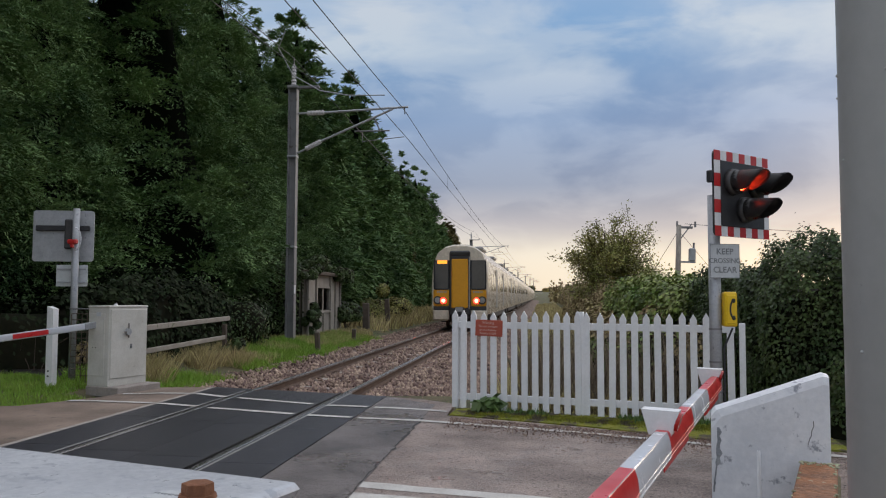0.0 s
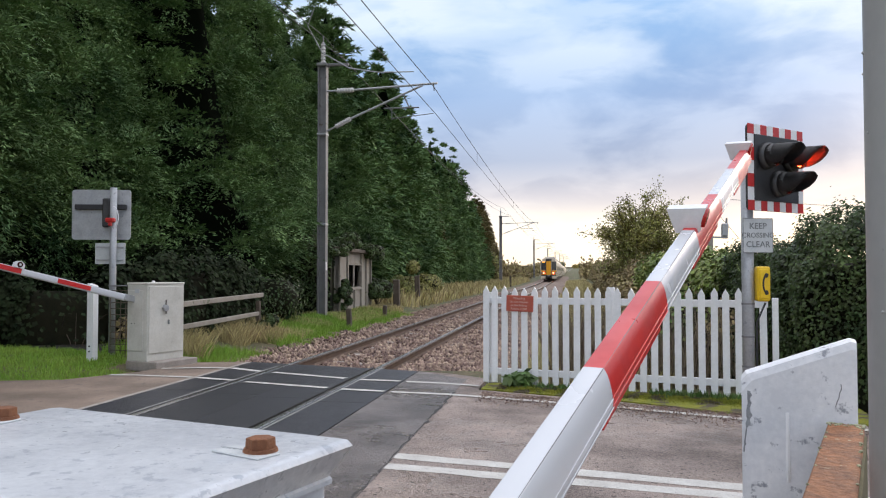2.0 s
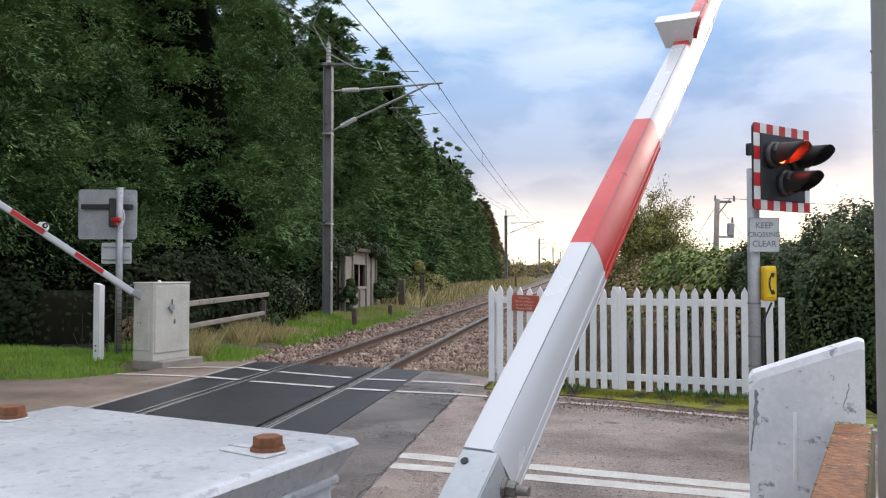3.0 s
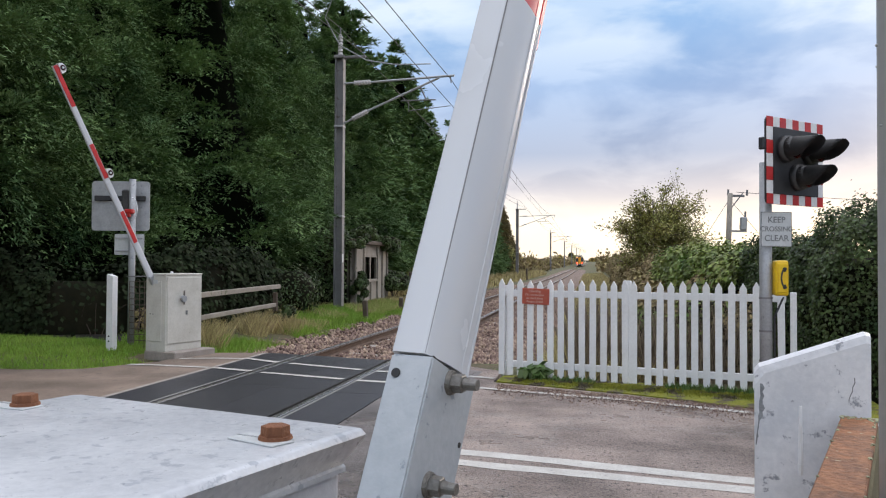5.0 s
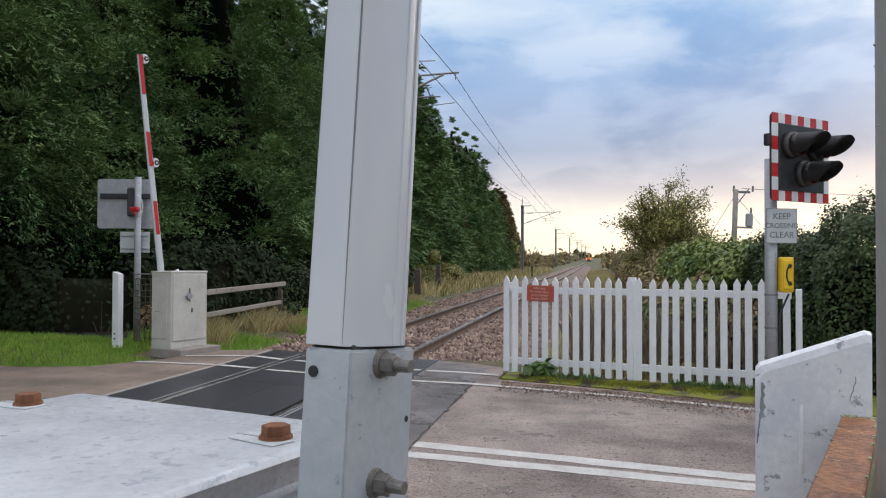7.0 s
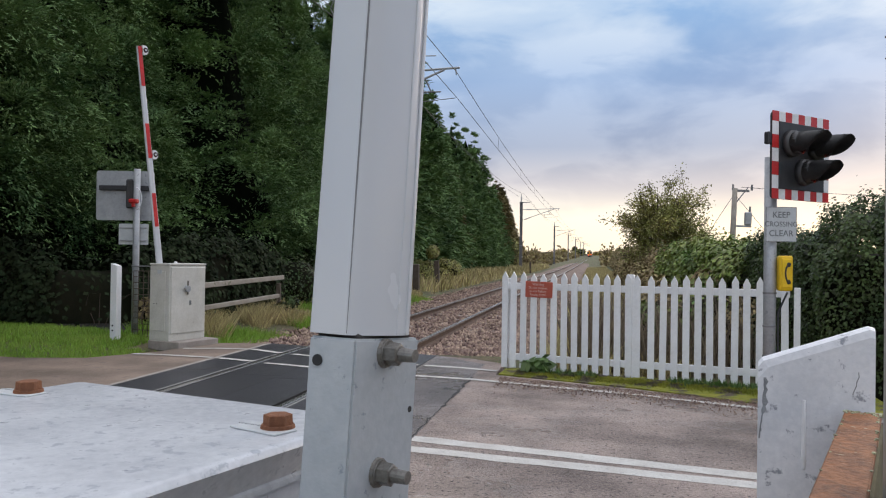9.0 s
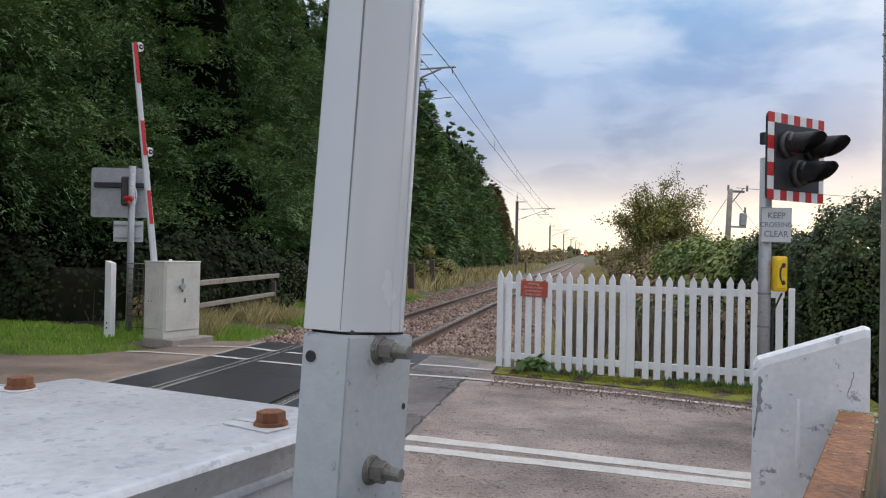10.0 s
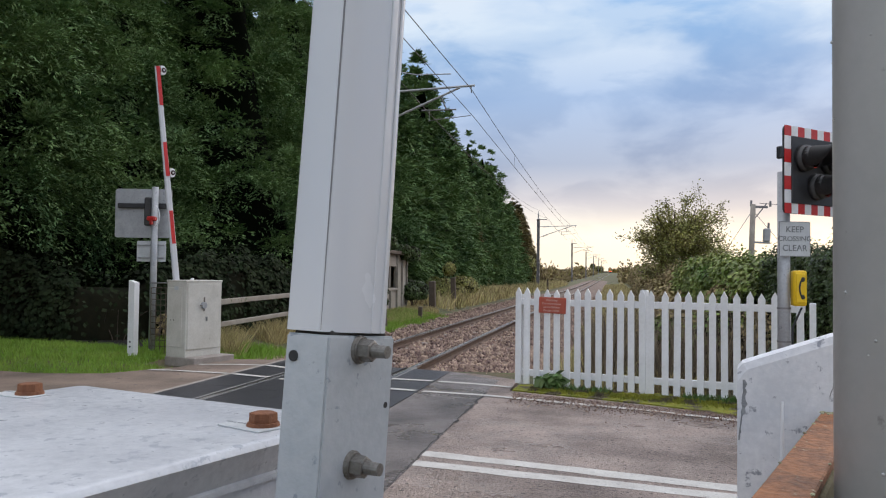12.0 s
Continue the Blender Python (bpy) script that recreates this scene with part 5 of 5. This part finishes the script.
def leafy_bush(name, label, category, place, size, n, leaf, material, seed, lumps=9, twigs=True, group=""):
    rng = np.random.default_rng(seed)
    th = empty(name, pose(*place), label, category, group)
    v, lc, lr = bush_cards(rng, (0, 0, .1), np.array(size), n, leaf, lumps)
    part("leaves", card_mesh("leaves", v, material), None, th)
    if min(size) < .2:
        return th
    # lumps added behind the leaves, coloured dark for the shade inside the bush
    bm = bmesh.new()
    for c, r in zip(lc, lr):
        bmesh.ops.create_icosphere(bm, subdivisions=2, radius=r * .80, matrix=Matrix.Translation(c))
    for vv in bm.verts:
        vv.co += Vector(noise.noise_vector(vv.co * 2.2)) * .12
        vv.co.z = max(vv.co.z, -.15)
    tagged(part("inner_mass", bm, HEDGE_SHADE, th, smooth=True), kind="stuff")
    if twigs:
        bm = bmesh.new()
        for c, r in zip(lc, lr):
            rod(bm, (c[0] * .2, c[1] * .2, -.2), tuple(c), .012, 6)
        part("stem", bm, BARK, th)
    return th


def hedge_wall(name, label, line, heights, depth, n, leaf, material, seed, core=True):
    """A long hedge: leaves over the top and the front of a body that follows a line on the ground."""
    rng = np.random.default_rng(seed)
    line = np.array(line, float)
    seg = np.linalg.norm(np.diff(line, axis=0), axis=1)
    cum = np.concatenate([[0], np.cumsum(seg)])
    s = rng.uniform(0, cum[-1], n)
    px, py = np.interp(s, cum, line[:, 0]), np.interp(s, cum, line[:, 1])
    hh = np.interp(s, cum, heights)
    dx, dy = np.interp(s + .05, cum, line[:, 0]) - np.interp(s - .05, cum, line[:, 0]), np.interp(s + .05, cum, line[:, 1]) - np.interp(s - .05, cum, line[:, 1])
    ln = np.hypot(dx, dy) + 1e-9
    nx, ny = dy / ln, -dx / ln
    a = rng.uniform(-.15, np.pi + .15, n)
    wob = 1 + .07 * np.sin(s * 2.1 + 3 * np.sin(a * 2)) + .06 * np.sin(s * 5.3 + a * 4) + .045 * np.sin(s * 11.7 - a * 9) + rng.normal(0, .035, n)
    ca, sa = np.sign(np.cos(a)) * np.abs(np.cos(a)) ** .55, np.abs(np.sin(a)) ** .55
    z = hh * sa * wob
    off = depth / 2 - depth / 2 * ca * wob
    pts = np.stack([px + nx * off, py + ny * off, z], 1)
    nor = np.stack([-nx * ca, -ny * ca, sa * .8], 1)
    th = empty(name, None, label, "hedge")
    part("leaves", card_mesh("leaves", leaf_cards(pts, nor, leaf, leaf * .8, rng, .35, .7, True), material), None, th)
    # solid body behind the leaves, coloured dark for the shade inside the hedge
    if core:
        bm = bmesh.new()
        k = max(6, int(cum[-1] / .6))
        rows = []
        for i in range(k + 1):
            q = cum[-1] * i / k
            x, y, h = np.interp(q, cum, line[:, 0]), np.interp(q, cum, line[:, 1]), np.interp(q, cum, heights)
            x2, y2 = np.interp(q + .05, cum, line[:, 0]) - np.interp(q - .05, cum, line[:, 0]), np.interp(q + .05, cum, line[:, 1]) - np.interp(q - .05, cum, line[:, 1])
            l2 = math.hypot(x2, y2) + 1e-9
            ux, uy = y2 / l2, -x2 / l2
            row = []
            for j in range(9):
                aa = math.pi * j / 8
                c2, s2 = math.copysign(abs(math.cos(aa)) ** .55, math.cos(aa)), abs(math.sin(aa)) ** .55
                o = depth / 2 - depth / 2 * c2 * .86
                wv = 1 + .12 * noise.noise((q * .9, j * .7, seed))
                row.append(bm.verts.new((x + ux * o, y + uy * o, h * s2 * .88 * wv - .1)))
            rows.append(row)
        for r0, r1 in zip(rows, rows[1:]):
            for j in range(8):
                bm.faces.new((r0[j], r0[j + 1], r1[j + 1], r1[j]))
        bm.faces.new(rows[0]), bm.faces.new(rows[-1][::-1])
        part("inner_mass", bm, HEDGE_SHADE, th, smooth=True)
    return th


hedge_wall("ivy_hedge", "tall dense ivy-covered hedge behind the fence", [(14, 7.0), (9.5, 8.7), (7.2, 9.6), (6.35, 10.3), (6.05, 11.4), (6.0, 13.6)], [2.40, 2.32, 2.15, 2.02, 1.88, 1.80], 2.6, 190000, .047, IVY, 31)
hedge_wall("bramble_hedge", "rambling green hedge of brambles along the railway", [(5.3, 13.4), (5.4, 18), (5.6, 25)], [1.55, 1.7, 1.85], 3.4, 52000, .085, BRAMBLE, 33)
hedge_wall("withered_hedge", "browning hedge of withered brambles farther along the railway", [(5.5, 24), (5.9, 40), (6.4, 70), (6.6, 130)], [1.75, 2.0, 2.3, 2.6], 3.4, 60000, .12, BRAMBLE_DRY, 37)
hedge_wall("withered_hedge", "withered brown stems at the foot of the hedge", [(4.6, 12.6), (4.8, 18), (5.0, 30), (5.3, 60)], [.9, 1.0, 1.2, 1.4], 1.2, 20000, .11, BRAMBLE_DRY, 34)
# added undergrowth fills the dark void; the shade is in its leaf colour
hedge_wall("dark_thicket", "added undergrowth, shade of the conifers put into its leaf colour", [(-13, 13.0), (-9.0, 14.2), (-6.4, 15.0), (-5.7, 17.0), (-5.5, 19.5)], [1.5, 2.3, 1.3, 1.9, 1.5], 1.6, 26000, .11, SHADE_LEAF, 38)
leafy_bush("ivy_bush", "dark rounded ivy-grown bush beneath the conifers", "bush", (-5.6, 21.0, 0), (1.4, 1.4, 1.9), 20000, .085, IVY, 41, 12)
# added backing under the canopy; its near-black leaves carry the shade as colour
hedge_wall("dark_thicket", "added backing thicket, shade beneath the conifers put into its colour", [(-15.5, 2), (-14.5, 14), (-12.5, 24)], [3.6, 3.6, 3.4], 2.0, 9000, .14, CONIFER_SHADE, 36)
leafy_bush("ivy_bush", "ivy climbing the side wall of the shed", "bush", (-3.85, 26.2, 0), (.30, .85, 1.9), 9000, .09, IVY, 40, 12, False)
hedge_wall("ivy_screen", "dark ivy covering the end wall of the shed", [(-4.0, 25.15), (-5.2, 25.0), (-7.6, 25.0)], [2.35, 2.6, 2.4], .8, 9000, .10, IVY, 35)
leafy_bush("ivy_bush", "dark ivy clump over the shed's corner", "bush", (-5.6, 25.2, 0), (1.1, .7, 1.9), 9000, .10, IVY, 42, 10)
leafy_bush("ivy_bush", "ragged ivy trailing over the shed roof", "bush", (-4.5, 28.6, 2.28), (.8, 2.6, .42), 9000, .10, IVY, 43, 16, False)
leafy_bush("ivy_bush", "ragged ivy hanging over the shed's eaves", "bush", (-3.95, 26.2, 1.95), (.32, .75, .5), 3200, .09, IVY, 55, 9, False)
leafy_bush("ivy_bush", "ragged ivy hanging over the shed's eaves", "bush", (-3.95, 30.4, 1.9), (.35, .9, .6), 3200, .09, IVY, 56, 9, False)
leafy_bush("ivy_bush", "ivy spilling down the shed's far corner", "bush", (-4.0, 31.4, .4), (.6, .8, 1.7), 5000, .10, IVY, 44, 8)
leafy_bush("elder_bush", "yellow-green autumn bush at the tree foot", "bush", (-4.35, 38, 0), (.8, 1.4, 2.4), 14000, .10, BUSH_LEAF, 45, 10)
leafy_bush("elder_bush", "yellow-green autumn bush at the tree foot", "bush", (-4.7, 45, 0), (.9, 2.2, 1.7), 14000, .10, BUSH_LEAF, 46, 16)
leafy_bush("elder_bush", "yellow-brown autumn tree at the row's end", "bush", (-6.5, 99, 0), (1.5, 2.4, 4.6), 11000, .22, BUSH_LEAF, 47, 20)
for px, py, sx, hh, sd in ((4.5, 13.3, .7, .8, 1), (5.3, 12.9, .8, 1.0, 2), (6.1, 12.5, .8, 1.1, 3), (7.0, 12.8, .9, 1.3, 4), (5.6, 14.2, 1.0, 1.2, 5)):
    leafy_bush("bramble_clump", "tangle of dry brown brambles behind the fence", "bush", (px, py, 0), (sx, .6, hh), 4200, .085, BRAMBLE_DRY if sd % 2 else BRAMBLE, 90 + sd, 8)
leafy_bush("bramble_clump", "dry brown bramble clump beside the cabinet post", "bush", (-4.4, 14.6, 0), (.6, .5, .9), 2600, .10, BRAMBLE_DRY, 48, 6)
leafy_bush("bramble_clump", "leafy bramble at the end of the rail fence", "bush", (-3.5, 17.9, 0), (.32, .4, .85), 2600, .10, IVY, 49, 6)


def hawthorn():
    """A loose round-headed small tree with airy outer twigs."""
    rng = np.random.default_rng(52)
    th = empty("hawthorn_tree", pose(6.5, 36.0, 0), "small round hawthorn tree thinning to bare twigs", "tree")
    th.scale = (1.14, 1.14, 1.10)
    bm = bmesh.new()
    tube(bm, .16, .10, 2.4, Matrix(), 8)
    ends = []
    for i in range(70):
        a, e = rng.uniform(0, 6.28), rng.uniform(.1, 1.35)
        ln = rng.uniform(1.3, 2.5)
        p0 = np.array((0, 0, rng.uniform(1.2, 2.5)))
        p1 = p0 + ln * np.array((math.cos(a) * math.cos(e), math.sin(a) * math.cos(e), math.sin(e) * .95))
        rod(bm, tuple(p0), tuple(p1), .018, 5)
        for j in range(4):
            f = rng.uniform(.45, 1.0)
            q0 = p0 + (p1 - p0) * f
            q1 = q0 + rng.normal(0, .35, 3) + (p1 - p0) / ln * .25
            rod(bm, tuple(q0), tuple(q1), .008, 4)
            ends.append((q0, q1))
    part("trunk", bm, BARK, th)
    pts, nor = [], []
    for q0, q1 in ends:
        for j in range(96):
            pts.append(q0 + (q1 - q0) * rng.uniform(-.3, 1.0) + rng.normal(0, .13, 3))
            nor.append(q1 - q0)
    part("crown", card_mesh("crown", leaf_cards(np.array(pts), np.array(nor), .085, .05, rng, .2, .8), BUSH_LEAF), None, th)


hawthorn()


def blades(name, label, spots, material, height, width, seed, category="grass", sway=.33):
    """Upright grass blades at the spots (x, y, z)."""
    rng = np.random.default_rng(seed)
    p = np.array(spots)
    k = len(p)
    a = rng.uniform(0, 6.28, k)
    lean = np.clip(rng.normal(0, sway, (k, 2)), -.8, .8)
    h = height * rng.uniform(.45, 1.3, k)
    v = np.empty((k, 4, 3))
    s = np.stack([np.cos(a), np.sin(a), np.zeros(k)], 1) * (width * rng.uniform(.6, 1.4, k))[:, None]
    top = p + np.stack([lean[:, 0] * h, lean[:, 1] * h, h], 1)
    mid = p + np.stack([lean[:, 0] * h * .5, lean[:, 1] * h * .5, h * .55], 1)
    v[:, 0], v[:, 1], v[:, 2], v[:, 3] = p - s, p + s, mid + s * .8, top
    tagged(new(name, card_mesh(name, v.reshape(-1, 3), material)), label, category, kind="stuff")


def scatter(rng, k, x0, x1, y0, y1, keep):
    x, y = rng.uniform(x0, x1, k), rng.uniform(y0, y1, k)
    return [(a, b, ground_height(a, b) - .02) for a, b in zip(x, y) if keep(a, b)]


def patch(x, y, s=.5, o=0.0):
    return noise.noise((x * s, y * s, 7.3 + o))


def grasses():
    rng = np.random.default_rng(61)
    on_verge = lambda x, y: (x < -2.75 or y > 13.0) and (y > 10.55 + (.35 * max(0, -3.4 - x) * .3)) and not (-3.35 < x < -2.45 and 11.7 < y < 12.7)
    blades("verge_grass", "short green verge grass by the road", scatter(rng, 60000, -9, -2.5, 10.3, 14.5, lambda x, y: on_verge(x, y) and patch(x, y) > -.45 and y < 13.3 + .2 * patch(x, y, 2)), GRASS, .085, .005, 62)
    blades("verge_grass", "green grass tufts beside the track", scatter(rng, 70000, -4.4, -2.2, 12.9, 30, lambda x, y: patch(x, y, .7, 2) > -.22 + .3 * (x > -2.6)), GRASS, .19, .006, 63)
    blades("dry_grass", "straw-coloured long grass beside the track", scatter(rng, 60000, -5.2, -2.7, 15.6, 34, lambda x, y: patch(x, y, .55, 5) > .06 and (x > -4.3 or y > 24)), STRAW, .20, .005, 64)
    blades("dry_grass", "straw-coloured tufts along the rail fence", scatter(rng, 30000, -3.75, -2.75, 13.6, 19, lambda x, y: patch(x, y, 1.1, 11) > .02 and rng.random() < .28), STRAW, .40, .0032, 70)
    blades("dry_grass", "straw-coloured long grass farther along the track", scatter(rng, 14000, -7.0, -3.0, 34, 130, lambda x, y: True), STRAW, .62, .03, 65)
    blades("dry_grass", "dry grass and weeds behind the picket fence", scatter(rng, 6000, 3.0, 6.2, 11.4, 17, lambda x, y: patch(x, y, .5, 9) > -.1 and y > 13.1 - .45 * x), STRAW, .36, .008, 66)
    blades("verge_grass", "green weeds behind the picket fence", scatter(rng, 4000, 3.2, 6.2, 11.2, 16, lambda x, y: patch(x, y, .6, 4) > .1 and y > 12.6 - .4 * x), GRASS, .28, .012, 67)
    blades("dry_grass", "dry grass and weeds beside the far track", scatter(rng, 16000, 2.9, 5.8, 17, 130, lambda x, y: x > 3.0 + .5 * patch(x, y, .3, 6)), STRAW, .30, .02, 72)
    # sheet added just above the ground; its dark colour stands for canopy shade
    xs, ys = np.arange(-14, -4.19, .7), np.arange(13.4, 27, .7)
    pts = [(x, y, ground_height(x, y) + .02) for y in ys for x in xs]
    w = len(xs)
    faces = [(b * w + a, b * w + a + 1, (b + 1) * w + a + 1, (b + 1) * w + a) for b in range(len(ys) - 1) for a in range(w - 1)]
    tagged(new("needle_litter", raw("needle_litter", pts, faces, GROUND_SHADE, True)), "dark ground sheet, shade under the conifers put into its colour", "ground", kind="structure")
    blades("dry_stalks", "thin grey-brown dry stalks behind the picket fence", scatter(rng, 5000, 3.4, 6.3, 11.6, 14.5, lambda x, y: y > 13.0 - .42 * x), STALK, .95, .0045, 73, "stalks", .14)
    blades("moss_tufts", "yellow-green tufts of moss along the fence", [(2.75 + t * 3.4, 10.66 - .27 * t * 3.4 + rng.normal(0, .13), .008) for t in rng.random(9000) if patch(2.75 + t * 3.4, 2, 1.1, 8) > -.25], MOSS, .028, .006, 74, "moss")
    moss = slab(bmesh.new(), [(2.55, 10.52), (4.18, 9.88), (5.27, 9.27), (6.6, 8.75), (6.7, 10.1), (4.3, 10.75), (2.6, 11.1)], -.2, .012)
    tagged(new("moss_verge", finish(moss, "moss_verge", MOSS)), "yellow-green mossy strip below the fence", "verge", kind="structure")
    foot = [(2.6 + t * 3.6, 10.86 - .24 * t * 3.6 + rng.normal(0, .07), .0) for t in rng.random(1500) ** .8 if patch(2.6 + t * 3.6, 1, 1.3, 3) > .10 - .4 * (t > .55)]
    blades("fence_foot_weeds", "green weeds along the fence foot", foot, WEED, .075, .010, 68)
    leafy_bush("weed_clump", "broad-leaved weed at the fence post", "plant", (3.0, 10.80, 0), (.22, .10, .07), 110, .15, WEED, 69, 6, False)


grasses()


def rough_field():
    """Distant hedges and trees that close the horizon."""
    rng = np.random.default_rng(71)
    for name, label, x0, x1, y0, y1, h, n, leaf in (("distant_scrub", "brown scrub beside the railway far off", -22, -4.6, 118, 190, 2.2, 9000, .6),
                                                   ("distant_scrub", "brown scrub along the railway far away", 5.5, 22, 130, 330, 3.4, 9000, .8),
                                                   ("distant_scrub", "brown scrub along the railway far away", -40, -4.8, 200, 420, 3.0, 9000, 1.0)):
        x, y = rng.uniform(x0, x1, n), rng.uniform(y0, y1, n)
        z = np.abs(rng.normal(0, .45, n)) * h * (0.35 + .65 * np.clip(np.sin(x * .7 + y * .05) * .5 + .6, .1, 1))
        pts = np.stack([x + .00114 * (np.clip(y, 95, 600) - 95) ** 1.31, y, z + .00149 * (np.clip(y, 95, 600) - 95) ** 1.295], 1)
        tagged(new(name, card_mesh(name, leaf_cards(pts, np.tile([0, -.3, 1.0], (n, 1)), leaf, leaf * .6, rng, 0, .8), BRAMBLE_DRY)), label, "scrub", kind="stuff")
    for x, y, s, sd in ((-16, 205, 8.5, 1), (-32, 330, 8, 2), (-11.5, 420, 8.5, 3), (-5.5, 560, 9, 4), (9, 640, 8, 5), (-60, 520, 9, 6)):
        leafy_bush("distant_tree", "rounded autumn tree on the skyline", "tree", (x, y, rise(y)), (s * .45, s * .45, s * .55), 3500, .55, AUTUMN if sd % 2 else BUSH_LEAF, 80 + sd, 10)
    bm = bmesh.new()
    pts = []
    for i in range(140):
        a = radians(-80 + 160 * i / 139)
        h = 7 + 5 * noise.noise((i * .35, 0, 2)) + 3 * noise.noise((i * 1.3, 4, 2)) + rise(600)
        pts.append((bm.verts.new((1300 * math.sin(a), 1300 * math.cos(a), -1)), bm.verts.new((1300 * math.sin(a), 1300 * math.cos(a), h))))
    for (a, b), (c, d) in zip(pts, pts[1:]):
        bm.faces.new((a, c, d, b))
    tagged(new("backdrop_woods", finish(bm, "backdrop_woods", FAR_WOOD)), "low line of far woods on the horizon", "woods", kind="structure")


rough_field()


def bare_stems():
    """Pale withered stems in the shade under the conifers."""
    rng = np.random.default_rng(93)
    for k in range(5):
        th = empty("withered_stalks", pose(-6.6 + .62 * k, 14.2 + .3 * (k % 2), -.02), "pale bare withered stalks in deep shade", "plant", "withered stalks")
        for j in range(4):
            bm = bmesh.new()
            p = np.array((rng.normal(0, .2), rng.normal(0, .2), 0.0))
            step = np.array((rng.normal(0, .05), rng.normal(0, .05), .19))
            for q in range(5):
                n = p + step
                rod(bm, tuple(p), tuple(n), .009 - .0013 * q, 5)
                p = n
                step = step * np.array((1.35, 1.35, .86))
            part("stalk", bm, BARK, th)


bare_stems()


# ---- crossing surface ----
def build_panels():
    surf = empty("crossing_surface", None, "dark rubber crossing panels between and beside the rails", "crossing surface", kind="structure")
    bands = ((-1.46, -.80), (-.66, .0), (.004, .655), (.80, 1.435))
    for bx, (x0, x1) in enumerate(bands):
        top0, top1 = far_edge(x0), far_edge(x1)
        cuts = [0, 2.95, 4.75, 6.55, 8.35, 10.15]
        for c0, c1 in zip(cuts, cuts[1:]):
            a0, a1 = (top0, top1) if c0 == 0 else ((top0 + top1) / 2 - c0,) * 2
            b = (top0 + top1) / 2 - c1
            bm = slab(bmesh.new(), [(x0, a0), (x1, a1), (x1, b + .008), (x0, b + .008)], -.12, .004)
            part("panel", bm, RUBBER, surf)
    bm = boxes((1.30, 12, .02, pose(0, 6.6, -.09), 0), (.2, 12, .02, pose(-.75, 6.6, -.16), 0), (.2, 12, .02, pose(.75, 6.6, -.16), 0))
    part("bed", bm, UNDERFRAME, surf)
    part("edge_beam", boxes((.07, 10.4, .2, pose(-1.50, 7.7, -.095), .004)), CONCRETE, surf, "pale concrete edge beam")
    for x in (-.66, -.845, .66, .845):
        bm = boxes((.022, 10.2, .1, pose(x + (.008 if x > 0 else -.008) * (1 if abs(x) < .7 else -1), 7.4, -.044), 0))
        part("flangeway_edge", bm, BLACK if abs(x) < .7 else TRAIN_GREY, surf)


build_panels()


# ---- what moves ----
def boom_rows(px, py, pz, heading, lean, rows):
    base = pose(px, py, pz, 0, 0, heading - 90) @ pose(0, 0, 0, 0, lean, 0)
    return [(t, base @ pose(0, 0, 0, a, 0, 0)) for t, a in rows]


def motions():
    # times at which the glow/dark discs turn over to imitate blinking
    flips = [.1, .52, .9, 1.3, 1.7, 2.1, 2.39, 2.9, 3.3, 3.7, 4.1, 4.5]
    for lens, state, last in ((BLINK_DISC_LEFT, 1, 4.5), (BLINK_DISC_RIGHT, 0, 4.9)):
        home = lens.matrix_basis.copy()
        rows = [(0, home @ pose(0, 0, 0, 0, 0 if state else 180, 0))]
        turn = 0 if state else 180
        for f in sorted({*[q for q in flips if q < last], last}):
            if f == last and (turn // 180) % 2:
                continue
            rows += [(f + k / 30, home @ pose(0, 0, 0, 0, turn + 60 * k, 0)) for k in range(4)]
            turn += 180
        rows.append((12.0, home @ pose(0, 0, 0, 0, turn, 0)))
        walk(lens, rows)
    walk(NEAR_BOOM, boom_rows(3.374, 1.61, .839, 72.1, 0.9, [(0, 1.5), (.5, 1.5), (1.0, 1.7), (1.5, 8.5), (2.0, 17.4), (2.5, 25.7), (3.0, 33.7), (4.0, 49.2), (5.0, 65.6), (5.5, 74.9), (6.0, 84.4),
                                                               (6.25, 86.2), (6.5, 86.0), (12.0, 86.0)]))
    walk(FAR_BOOM, boom_rows(-2.95, 12.049, 1.018, 246.73, 0, [(0, -5.4), (.5, -5.2), (1.0, -4.6), (1.5, 3.4), (2.0, 13.7), (2.5, 22.9), (3.0, 30.8), (4.0, 46.2), (5.0, 61.6), (5.5, 69.8), (6.0, 78.5),
                                                                  (6.35, 83.0), (6.5, 82.8), (12.0, 82.4)]))
    walk(TRAIN, [(t, pose(drift(35.9 + 44.7 * t) + .06, 35.9 + 44.7 * t, rise(35.9 + 44.7 * t))) for t in (0, 1.3, 2.0, 2.6, 3.2, 3.9, 4.5, 5.2, 5.8, 6.5, 7.1, 7.8, 8.9, 10, 11, 12)])


motions()
